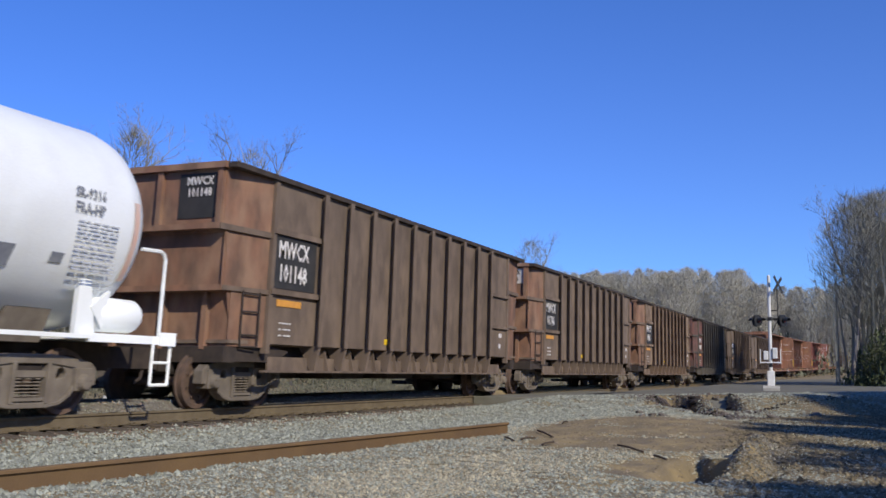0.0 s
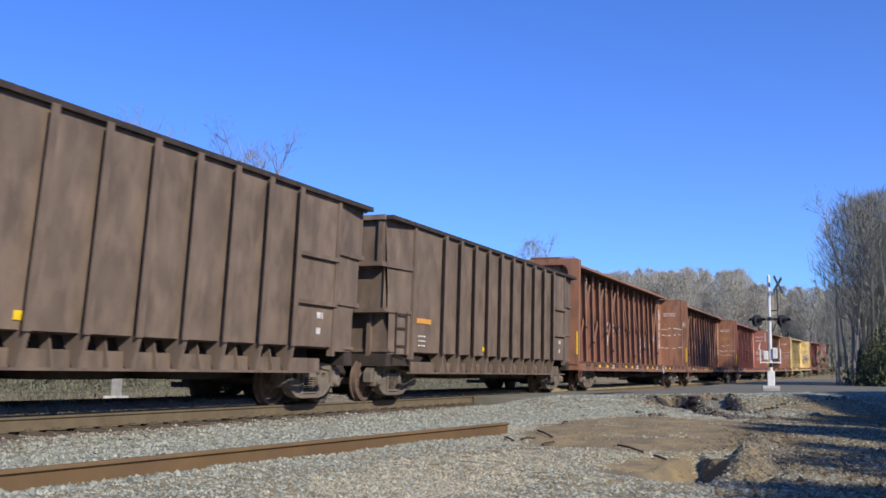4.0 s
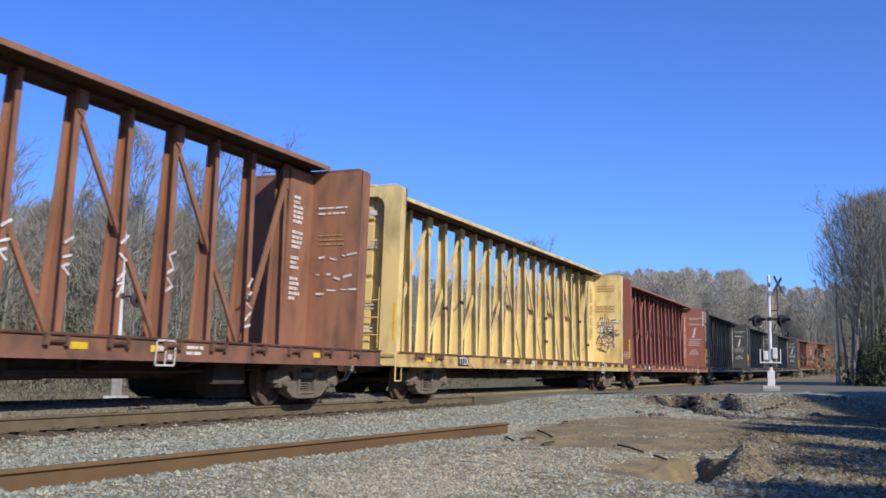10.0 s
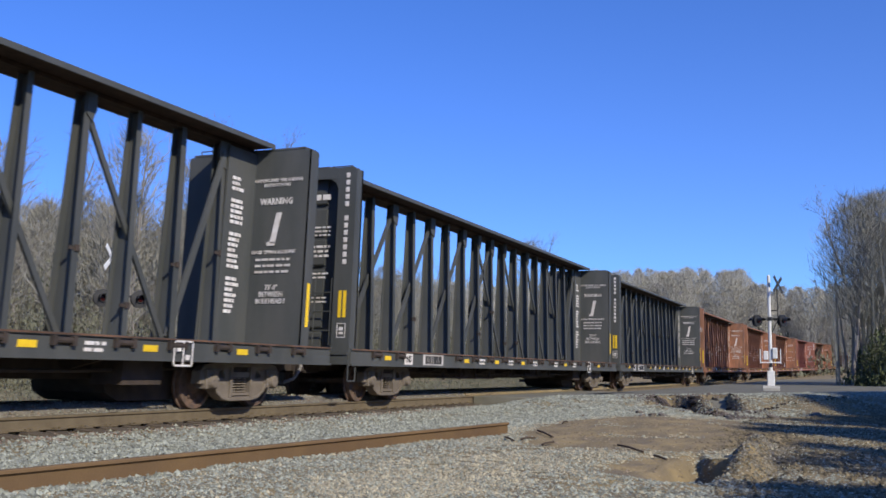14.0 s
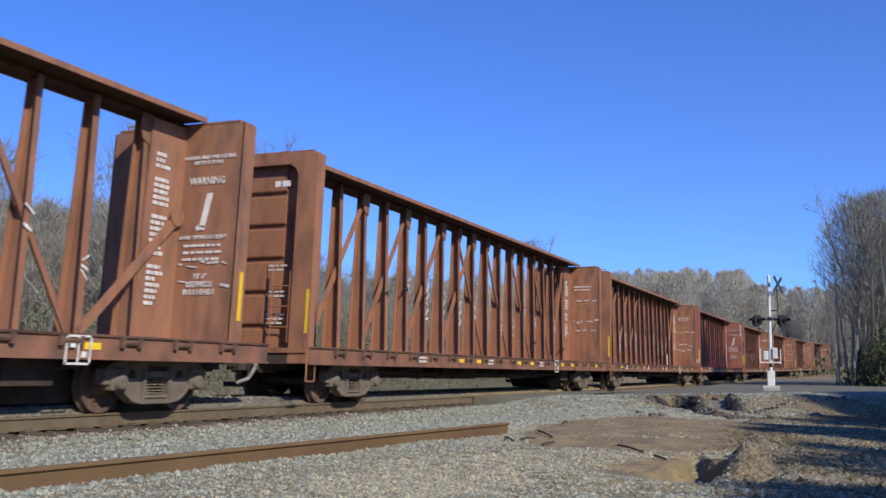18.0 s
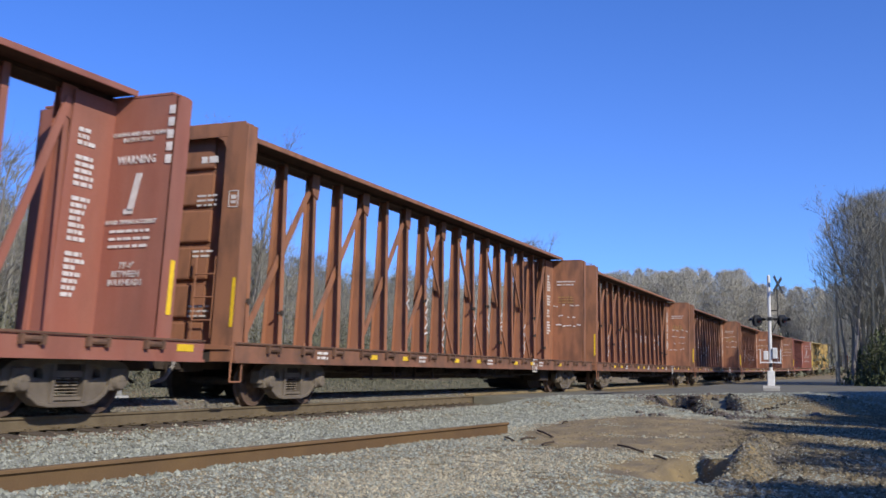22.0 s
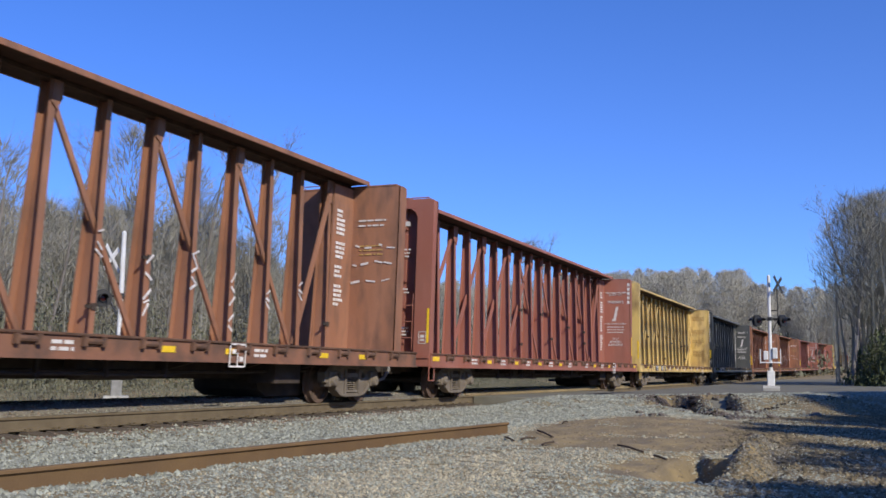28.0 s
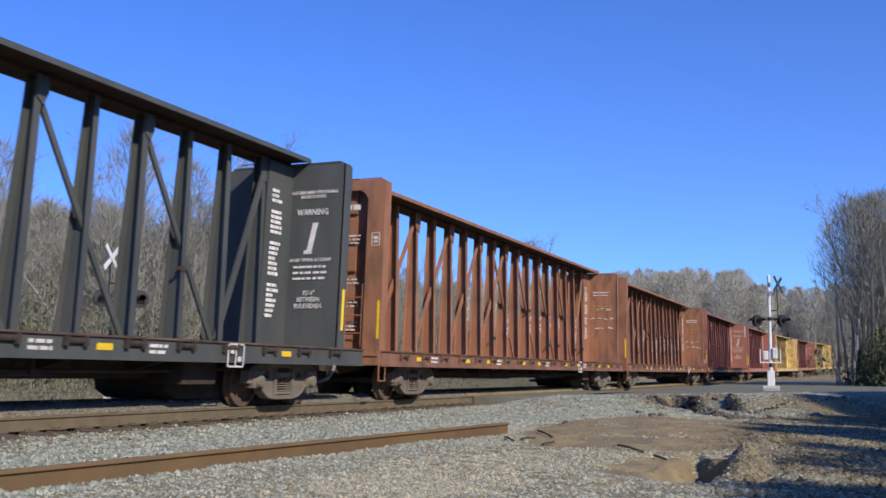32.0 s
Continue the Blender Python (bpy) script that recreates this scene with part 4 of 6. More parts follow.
def ground_z(x, y):
    tx, ty, tz, th, sl = track(max(-60.0, x))
    d = y - ty
    a = abs(d)
    bed = tz - 0.25 + (0.25 + 0.12 * smooth(-0.64, -0.5, d)) * smooth(-0.73, -0.67, d) * (1 - smooth(0.9, 1.5, d))      # ballast and dirt heaped between the rails
    if d < 0:
        low = -0.33 - 0.14 * smooth(5.5, 9.5, a) - 0.9 * smooth(11, 16, a) * (1 - smooth(24, 40, x)) + 0.05 * lump(x, y, 0.35) + 0.02 * lump(x, y, 1.7, 2)
        # washed-out gully
        if 10 < x < 24 and y < 5:
            edge = 14.6 + 0.12 * lump(x, y, 1.9, 30) + 0.5 * (y - 2.0)
            hollow = smooth(1.56 + 0.1 * lump(x, y, 2.3, 33), 1.7, y) * (1 - smooth(2.05, 2.5, y))
            low -= 0.55 * smooth(11.0, 13.4, x) * (1 - smooth(edge, edge + 0.14 + 1.2 * smooth(2.0, 2.5, y), x)) * hollow + 0.06 * smooth(11.0, 13.0, x) * (1 - smooth(14, 17, x)) * smooth(1.6, 1.9, y) * (1 - smooth(2.6, 3.6, y))
            low += 0.26 * math.exp(-((y - 1.42) / 0.18) ** 2) * smooth(12.0, 13.4, x) * (1 - smooth(15.0, 18.0, x)) * (1 + 0.5 * lump(x, y, 2.2, 31)) + 0.03 * lump(x, y, 4.0, 35)
            groove = y - 1.1 - 0.035 * (x - 11.4) - 0.08 * math.sin(x * 1.3)
            low -= 0.08 * math.exp(-(groove / 0.12) ** 2) * smooth(11.0, 12.5, x) * (1 - smooth(18, 22, x))
        high = tz - 0.01 + 0.1 * smooth(0, 12, a - 1.5)
        q = (x - 27.2) * 0.555 + (y - 10.4) * 0.832
        far = 2.3 * smooth(30, 35, x)
        k = smooth(-4.9 - 0.6 * far, -0.2 - far, q)
        rough = 4 * k * (1 - k)
        tear = 0.0
        if 27 < x < 35 and 2 < y < 7:
            for ax, ay, bx, by, deep, wide in ((30.6, 6.05, 29.9, 5.4, 0.16, 0.16), (32.2, 5.7, 29.6, 4.5, 0.5, 0.42), (33.8, 4.65, 31.0, 3.7, 0.5, 0.36), (28.7, 4.3, 28.0, 3.3, 0.24, 0.24)):
                u = min(1.0, max(0.0, ((x - ax) * (bx - ax) + (y - ay) * (by - ay)) / ((bx - ax) ** 2 + (by - ay) ** 2)))
                gap = math.hypot(x - ax - (bx - ax) * u, y - ay - (by - ay) * u) + 0.12 * lump(x, y, 2.5, 61)
                tear = max(tear, deep * (1 - smooth(wide * 0.5, wide * 1.5, gap)))
        side = low + (high - low) * k - tear + rough * (0.14 * lump(x, y, 0.9, 11) + 0.05 * lump(x, y, 2.6, 12))
    else:
        side = tz - 0.36 - 0.25 * smooth(3, 7, a) * (1 - smooth(12, 20, a)) + 1.6 * smooth(16, 70, a) + 0.08 * lump(x, y, 0.3)
        side += 10.0 * smooth(60, 190, a) + 5.2 * smooth(170, 240, x) * smooth(10, 38, a)
    if 26.4 < x < 40 and a < 4 and d > 0:
        side = tz - 0.02
    return bed + (side - bed) * smooth(1.5, 2.7, a)


def grid_mesh(name, xs, ys, material, zf):
    v = [(x, y, zf(x, y)) for x in xs for y in ys]
    n = len(ys)
    f = [(i * n + j, (i + 1) * n + j, (i + 1) * n + j + 1, i * n + j + 1) for i in range(len(xs) - 1) for j in range(n - 1)]
    me = bpy.data.meshes.new(name)
    me.from_pydata(v, [], f)
    for p in me.polygons:
        p.use_smooth = True
    me.materials.append(material)
    return me


SOIL = surface("brown_clay_and_grit", (0.285, 0.215, 0.108), (0.2, 0.155, 0.085), 0.9, 0.95, dirt=(0.125, 0.103, 0.075), dirt_amount=0.7, dirt_scale=1.6, fine=14, stretch=(0.6, 1.6, 1), bump=0.9)


def spread(a, b, first, grow):
    out, step = [a], first
    while out[-1] < b:
        out.append(out[-1] + step)
        step *= grow
    return out


xs = [-x for x in reversed(spread(0, 700, 0.5, 1.18)[1:])] + spread(0, 9.9, 0.25, 1.0) + spread(10.1, 17, 0.06, 1.0) + spread(17.2, 27, 0.2, 1.0) + spread(27.1, 34, 0.1, 1.0) + spread(34.2, 45, 0.2, 1.0) + spread(46, 2500, 0.8, 1.06)
ys = [-y for y in reversed(spread(0, 1500, 0.06, 1.13)[1:])] + spread(0, 3.4, 0.06, 1.0) + spread(3.5, 6.4, 0.1, 1.0) + spread(6.6, 10.2, 0.2, 1.0) + spread(10.3, 12.4, 0.07, 1.0) + spread(12.6, 16, 0.2, 1.0) + spread(16.5, 2500, 0.6, 1.08)
ground = tagged(new("ground", grid_mesh("ground", xs, ys, SOIL, ground_z)), "brown clay and grit with scattered gravel", "ground", kind="structure")

# ================= track =================
CANT = 0.15       # the far rail stands higher
bed = tagged(new("railway_track"), "rust-brown rails on dusty dark timber ties in grey ballast", "railway track", kind="structure")
for sy, nm in ((-0.755, "near"), (0.755, "far")):
    s = Shape()
    prof = [(-0.076, -0.185), (0.076, -0.185), (0.076, -0.172), (0.012, -0.15), (0.012, -0.045), (0.037, -0.03), (0.037, -0.004), (0.03, 0.0), (-0.03, 0.0), (-0.037, -0.004), (-0.037, -0.03), (-0.012, -0.045), (-0.012, -0.15), (-0.076, -0.172)]
    st = [-300, -60] + list(range(0, 60, 10)) + list(range(60, 420, 8))
    n = len(prof)
    for i, q in enumerate(st):
        x, y, z, th, sl = track(q)
        for a, b in prof:
            s.v.append((x - math.sin(th) * (a + sy), y + math.cos(th) * (a + sy), z + b))
        if i:
            k = (i - 1) * n
            s.f += [(k + j, k + (j + 1) % n, k + n + (j + 1) % n, k + n + j) for j in range(n)]
    part("rail", sy, lambda: s, RAILSIDE, bed, "rust-brown steel rail", pose(0, 0, CANT if sy > 0 else 0.0))

# ================= motion of the train =================
def drift(t):
    """How far the train lags behind even speed, in metres."""
    for (a, u), (b, v) in zip(DRIFT, DRIFT[1:]):
        if t <= b:
            return u + (v - u) * (t - a) / (b - a)
    return DRIFT[-1][1]


DRIFT = [(0.0, 0.15), (4.0, 0.3), (9.0, 0.36), (19.0, 0.44), (22.0, 0.33), (32.0, -0.8), (33.0, -0.9)]


def motions():
    for thing, s_mid, half, sets in TRAIN:
        rows = []
        for k in range(0, 33):
            s = s_mid - SPEED * (k - T_REF) + drift(k)
            a, b = Vector(track(s - half)[:3]), Vector(track(s + half)[:3])
            d = b - a
            rows.append((float(k), pose(*((a + b) / 2), 0, -math.degrees(math.atan2(d.z, Vector((d.x, d.y)).length)), math.degrees(math.atan2(d.y, d.x)))))
        walk(thing, rows)
        t0 = max(0.0, T_REF + (s_mid - 75) / SPEED)
        t1 = min(32.0, T_REF + (s_mid + 12) / SPEED)
        if t1 - t0 < 0.2:
            continue
        f0, f1 = math.floor(t0 * FPS), math.ceil(t1 * FPS)
        for w in sets:
            at = w.matrix_basis.translation.copy()
            turn = [(f / FPS, pose(*at, 0, -math.degrees((f - f0) / FPS * SPEED / WHEEL_R) % 360, 0)) for f in range(f0, f1 + 1)]
            if f0 > 0:
                turn.insert(0, (0.0, turn[0][1]))
            if f1 < 32 * FPS:
                turn.append((32.0, turn[-1][1]))
            walk(w, turn)


def couple(built, front, length):
    """Puts a car in the train, its front coupler at that place along the track at T_REF."""
    car, sets, half = built
    TRAIN.append((car, front + length / 2, half, sets))
    car.matrix_basis = pose(front + length / 2, TRACK_Y, 0)


CARS = [
    ("brown", dict(graffiti=1)), ("brown", dict(graffiti=2)), ("red", dict(sign=True, number=("NS", "20670", False))), ("brown", dict(graffiti=3)),
    ("yellow", dict(number=("TTZX", "", False), patch="mural", tint="pale")), ("red", dict(sign=True, number=("NS", "20639", False))),
    ("black", dict(sign=True, front_text="##### #######", number=("NS", "", True))), ("black", dict(sign=True, front_text="##### #######", number=("NS", "", True))),
    ("black", dict(sign=True, front_text="##### #######", number=("NS", "", True))), ("brown", dict(graffiti=4, sign=True, low_brace=True, number=("NS", "20317", "plain"), spots=(3.85, 5.1))), ("rust", dict(graffiti=5)),
    ("rust", dict(graffiti=6, patch="tarp")), ("red", dict(sign=True, number=("NS", "20600", True))), ("rust", dict(graffiti=7)), ("rust", dict(graffiti=8)),
    ("brown", dict(graffiti=9, number=("20", "213", "plain"), spots=(4.05, 5.4))), ("rust", dict(graffiti=10)), ("brown", dict(graffiti=11)), ("red", dict(sign=True)), ("yellow", dict(number=("TTZX", "856", False), low_brace=True)),
    ("black", dict(sign=True, front_text="##### #######", number=("NS", "", True))), ("rust", dict(graffiti=12)), ("rust", dict(graffiti=13)),
    ("red", dict(sign=True)), ("red", dict()), ("yellow", dict()), ("red", dict(graffiti=14)), ("yellow", dict()), ("brown", dict()), ("brown", dict()), ("red", dict()), ("brown", dict())]
for n, (color, opt) in enumerate(CARS):
    words = {"brown": "empty brown centrebeam lumber car", "rust": "empty rusty brown centrebeam lumber car", "red": "empty oxide-red centrebeam lumber car",
             "yellow": "empty yellow centrebeam lumber car", "black": "empty black centrebeam lumber car"}[color]
    words += " with white spray marks" if opt.get("graffiti") else " with white warning lettering on its bulkhead" if opt.get("sign") else " with worn paint"
    couple(centerbeam_car(color, words, "centrebeam cars of the train", 100 + n, detail=n < 24, **opt), S_REF + CB_LEN * (n - 12) + (0.52 if n > 10 else 0.6 if n == 10 else 0.0), CB_LEN)
first = S_REF - 12 * CB_LEN
for k, args in enumerate((("dark", "weathered brown coal gondola with black number patches", 1, "MWCX", "101148"),
                          ("dark", "weathered brown coal gondola with orange-brown end", 2, "MWCX", "01746", False),
                          ("brown", "sun-faded brown coal gondola with black number patch", 3, "MWCX", "0183"),
                          ("grey", "dark grey coal gondola with red end and round emblem", 4, "MWCX", "", False),
                          ("dull", "dull brown coal gondola with number patch", 5, "MWCX", "01763"),
                          ("dull", "dull brown coal gondola with plain sides", 6))):
    couple(gondola_car(*args), first - GON_LEN * (6 - k) - 0.15, GON_LEN)
couple(tank_car(), first - GON_LEN * 6 - 17.75, 17.4)

# ================= crossing, road, ballast =================
ASPHALT = surface("worn_pale_asphalt", (0.175, 0.167, 0.13), (0.225, 0.212, 0.165), 0.7, 0.95, spec=0.1, dirt=(0.11, 0.1, 0.08), fine=30, bump=0.3)
TIE = surface("dusty_creosoted_tie", (0.075, 0.06, 0.046), (0.11, 0.088, 0.066), 5, 0.95, stretch=(3, 0.5, 3), fine=40, bump=0.5, vary=0.3)
ROCK = surface("grey_ballast_stone", (0.335, 0.342, 0.272), (0.238, 0.245, 0.192), 7, 0.9, vary=0.46, island=True, fine=120, bump=0.2)
TANROCK = surface("tan_gravel", (0.44, 0.385, 0.26), (0.31, 0.272, 0.182), 7, 0.9, vary=0.38, island=True, fine=120, bump=0.2)
CONCRETE = surface("broken_concrete", (0.2, 0.175, 0.145), (0.14, 0.12, 0.1), 3, 0.9, dirt=(0.1, 0.075, 0.055), fine=40, bump=0.5)
GALV = surface("aged_white_metal", (0.76, 0.76, 0.74), (0.66, 0.66, 0.63), 6, 0.5, dirt=(0.42, 0.4, 0.36), bump=0.05)
SIGBLACK = surface("black_signal_metal", (0.02, 0.02, 0.022), (0.03, 0.03, 0.03), 6, 0.5, bump=0.05)
LENS = surface("red_signal_lens", (0.035, 0.006, 0.006), None, 6, 0.15, bump=0)
BARK = surface("grey_brown_bark", (0.17, 0.15, 0.128), (0.23, 0.205, 0.18), 4, 0.95, stretch=(2, 2, 0.5), vary=0.25, fine=30, bump=0.5)
TWIG = surface("bare_grey_twigs", (0.19, 0.178, 0.15), (0.235, 0.22, 0.188), 0.5, 0.95, vary=0.25, bump=0)
BRUSH = surface("dry_brush", (0.152, 0.145, 0.1), (0.118, 0.122, 0.076), 0.4, 0.95, vary=0.14, island=True, bump=0)
NEEDLE = surface("evergreen_leaves", (0.055, 0.07, 0.026), (0.08, 0.09, 0.038), 0.8, 0.7, vary=0.3, island=True, bump=0)
GRASS = surface("dead_winter_grass", (0.155, 0.148, 0.105), (0.118, 0.12, 0.08), 0.5, 0.95, vary=0.16, island=True, bump=0)

# the dusty fill between the rails
DUST = surface("dusty_grey_track_fill", (0.2, 0.18, 0.145), (0.145, 0.13, 0.105), 4, 0.95, dirt=(0.1, 0.09, 0.075), fine=40, bump=0.6)
fill = part("track_fill", "f", lambda: Shape(), DUST, bed, "dusty grey fill between the rails")
fill.data = grid_mesh("track_fill", spread(-14, 27, 0.5, 1.0), [TRACK_Y - 0.7 + 0.035 * k for k in range(41)], DUST, lambda x, y: ground_z(x, y) + 0.006)

# timber ties under the rails; the nearest stretch singly


def tie_shape():
    return Shape().prism([(-0.115, -0.35), (-0.115, -0.2), (-0.105, -0.188), (0.105, -0.188), (0.115, -0.2), (0.115, -0.35)], -1.3, 1.3)


rnd = random.Random(4)
far_ties = Shape()
for i in range(360):
    q = -14 + i * 0.52
    if 27.0 < q < 39.5:
        continue
    x, y, z, th, sl = track(q)
    if q < 75:
        part("tie", "t", tie_shape, TIE, bed, "", pose(x + rnd.uniform(-0.03, 0.03), y + rnd.uniform(-0.05, 0.05), z + 0.5 * CANT + rnd.uniform(-0.006, 0.012), math.degrees(math.atan(CANT / 1.51)), 0, math.degrees(th) + rnd.uniform(-1.2, 1.2)))
    else:
        far_ties.box(x - 0.115, x + 0.115, y - 1.3, y + 1.3, z - 0.35, z - 0.188)
tagged(part("far_ties", "f", lambda: far_ties, TIE, bed), kind="stuff")
for i in range(170):
    q = -14 + i * 0.52
    if 27.0 < q < 39.5 or q > 45:
        continue
    x, y, z, th, sl = track(q)
    part("tie_plate", "p", lambda: Shape().box(-0.1, 0.1, -0.18, 0.18, -0.19, -0.176).box(-0.06, -0.03, -0.12, -0.085, -0.18, -0.155).box(0.03, 0.06, -0.12, -0.085, -0.18, -0.155), RAILSIDE, bed, "rusty tie plate with spikes", pose(x, y - 0.755, z))

# asphalt of the grade crossing between and beside the rails
crossing = tagged(new("grade_crossing"), "worn asphalt and timber panels of the grade crossing", "crossing", kind="structure")
for nm, y0, y1 in (("approach_panel", -2.6, -0.80), ("middle_panel", -0.69, 0.69), ("approach_panel", 0.80, 2.6)):
    part(nm, y0, lambda: Shape().box(27.2, 39.3, y0, y1, -0.3, -0.012), ASPHALT, crossing, "", pose(0, TRACK_Y, 0.01), bevel=0.01)

# the apron of the road: one sheet a little above the ground
EDGE_P, EDGE_D = Vector((27.2, 10.4)), Vector((0.832, -0.555))


def beyond_edge(x, y):
    """Metres beyond the near edge of the road's apron."""
    return (x - EDGE_P.x) * 0.555 + (y - EDGE_P.y) * 0.832


vs, fs = [], []
NU, NV = 90, 20
for i in range(NU):
    for j in range(NV):
        along, across = -1.0 + i * 1.3, j * 2.2 - 2.3 * smooth(3.5, 9.5, -1.0 + i * 1.3) * (1 - j / (NV - 1)) + (0.25 * lump(i * 1.3, 0, 0.4, 5) if j == 0 else 0)
        p = EDGE_P + EDGE_D * along + Vector((0.555, 0.832)) * across
        ty = track(p.x)[1]
        x, y = p.x, min(p.y, ty - 2.55)
        vs.append((x, y, ground_z(x, y) + 0.012))
fs = [(i * NV + j, (i + 1) * NV + j, (i + 1) * NV + j + 1, i * NV + j + 1) for i in range(NU - 1) for j in range(NV - 1)]
me = bpy.data.meshes.new("road")
me.from_pydata(vs, [], fs)
for p in me.polygons:
    p.use_smooth = True
me.materials.append(ASPHALT)
tagged(new("road", me), "pale worn asphalt road running up to the crossing", "road", kind="structure")

# the length of old rail lying in the gravel
a, b = Vector((5.0, 6.44, -0.145)), Vector((16.2, 5.58, -0.15))
d = (b - a).normalized()
side = Vector((-d.y, d.x, 0))
OLDRUST = surface("orange_rusty_rail", (0.17, 0.106, 0.05), (0.135, 0.083, 0.042), 1.5, 0.9, dirt=(0.1, 0.065, 0.042), fine=60)
old_rail = tagged(new("old_rail"), "rusty length of old rail half buried in gravel", "rail")
for nm, prof in (("rail_head", [(-0.036, -0.005), (-0.042, -0.012), (-0.042, -0.036), (-0.014, -0.055), (0.014, -0.055), (0.042, -0.036), (0.042, -0.012), (0.036, -0.005)]),
                 ("rail_web", [(-0.013, -0.053), (-0.012, -0.178), (0.012, -0.178), (0.013, -0.053)]),
                 ("rail_foot", [(-0.014, -0.172), (-0.08, -0.197), (-0.08, -0.213), (0.08, -0.213), (0.08, -0.197), (0.014, -0.172)])):
    strip, n = Shape(), len(prof)
    strip.add([tuple(o + side * u + Vector((0, 0, w))) for o in (a - d * 3, b) for u, w in prof], [tuple(range(n)), tuple(range(2 * n - 1, n - 1, -1))] + [(k, (k + 1) % n, n + (k + 1) % n, n + k) for k in range(n)])
    part(nm, nm, lambda: strip, OLDRUST, old_rail)


def pebbles(name, count, place, lo, hi, material, seed, label):
    """Thousands of small angular stones, bedded in the ground, as one mesh."""
    rs = np.random.RandomState(seed)
    base = np.array([(1, 0, 0), (-1, 0, 0), (0, 1, 0), (0, -1, 0), (0, 0, 1)], float)
    tri = np.array([(0, 2, 4), (2, 1, 4), (1, 3, 4), (3, 0, 4)])
    pts = np.array([place(rs) for _ in range(count)])
    r = rs.uniform(lo, hi, count) * rs.choice([1, 1, 1, 1.5], count)
    v = base[None] * (1 + rs.uniform(-0.4, 0.4, (count, 5, 3)))
    v += rs.uniform(-0.35, 0.35, (count, 5, 3))
    v *= (r[:, None] * np.ones(3) * rs.uniform(0.7, 1.2, (count, 3)))[:, None, :] * np.array([1, 1, 0.75])
    v += pts[:, None, :] + np.array([0, 0, 0.15])[None, None] * r[:, None, None]
    f = (tri[None] + (np.arange(count) * 5)[:, None, None]).reshape(-1, 3)
    me = bpy.data.meshes.new(name)
    me.vertices.add(count * 5), me.loops.add(len(f) * 3), me.polygons.add(len(f))
    me.vertices.foreach_set("co", v.reshape(-1)), me.loops.foreach_set("vertex_index", f.reshape(-1).astype(np.int32))
    me.polygons.foreach_set("loop_start", np.arange(0, len(f) * 3, 3, dtype=np.int32))
    me.update(calc_edges=True)
    me.materials.append(material)
    return tagged(new(name, me), label, "gravel", kind="stuff")


def on_ballast(rs):
    """The gravel shoulder before the track."""
    while True:
        x = 4 + 32 * rs.rand() ** 1.25
        y = TRACK_Y + 1.2 - rs.rand() * 6.4
        if y > TRACK_Y - 1.7 and rs.rand() < 0.75 or rs.rand() > (x - 4) / 1.6:
            continue
        if abs(y - TRACK_Y + 0.755) < 0.1 or (27 < x < 39.5 and y > TRACK_Y - 2.6) or beyond_edge(x, y) > 0:
            continue
        return x, y, ground_z(x, y)


def on_front(rs):
    """Gravel thinning out over the dirt towards the viewer."""
    while True:
        x = 4 + 24 * rs.rand() ** 1.2
        y = -0.6 + rs.rand() * 7.6
        if rs.rand() > (x - 4) / 1.6:
            continue
        if y < x * -0.03 - 0.3 or beyond_edge(x, y) > -0.5:
            continue
        if rs.rand() < clay_amount(x, y) * 1.25 or rs.rand() < 0.6 * shade_litter_amount(x, y):
            continue
        return x, y, ground_z(x, y)


def shade_litter_amount(x, y):
    """Where litter and soil, dark to deepen the tree shade, cover the gravel under the near trees: 0 to 1."""
    edge = 1.15 + 0.6 * smooth(10.5, 12.5, x) + 0.09 * max(0.0, x - 12.5)
    return smooth(-0.25, 0.3, edge - y + 0.5 * lump(x, y, 0.9, 51))


def on_shade_litter(rs):
    """Chips and leaves on the near side, dark in place of tree shade, thickest under the trees."""
    while True:
        x, y = 8 + 27 * rs.rand() ** 1.3, -2.2 + 5.0 * rs.rand()
        if beyond_edge(x, y) < -0.3 and rs.rand() < shade_litter_amount(x, y) * (0.45 + 0.9 * lump(x, y, 0.8, 52)):
            return x, y, ground_z(x, y)


def on_tan(rs):
    """The tan chips in the wheel tracks and round the clay."""
    while True:
        x, y, z = on_front(rs)
        patch = smooth(0.0, 0.7, 1 - ((x - 10.0) / 3.2) ** 2 - ((y - 4.0) / 1.1) ** 2 + 0.5 * lump(x, y, 0.9, 53))
        fringe = smooth(0.0, 0.8, 1 - ((x - 19.5) / 8.5) ** 2 - ((y - 3.3) / 3.0) ** 2 + 0.5 * lump(x, y, 0.8, 54))
        if rs.rand() < 0.1 + 0.9 * max(patch, 0.85 * fringe):
            return x, y, z


def on_clay(rs):
    """Stray chips on the bare clay."""
    while True:
        x, y = 11 + 15 * rs.rand(), 1.3 + 5.2 * rs.rand()
        if rs.rand() < clay_amount(x, y) * (0.25 + 1.2 * max(0.0, lump(x, y, 0.8, 55))) and beyond_edge(x, y) < -0.3:
            return x, y, ground_z(x, y)


def on_bank(rs):
    """The slope below the road."""
    while True:
        x, y = 23 + 22 * rs.rand(), -1.5 + 11 * rs.rand()
        q = beyond_edge(x, y)
        if -5.5 < q < 0.1 and rs.rand() < (0.3 + 0.7 * smooth(0.0, 0.3, lump(x, y, 0.5, 21) + 0.15)) * (1 - 0.3 * smooth(26, 31, x)):
            return x, y, ground_z(x, y)


def on_bed(rs):
    x = 3 + 27 * rs.rand() ** 1.2
    y = TRACK_Y - 1.9 + rs.rand() * 3.0
    return x, y, ground_z(x, y)


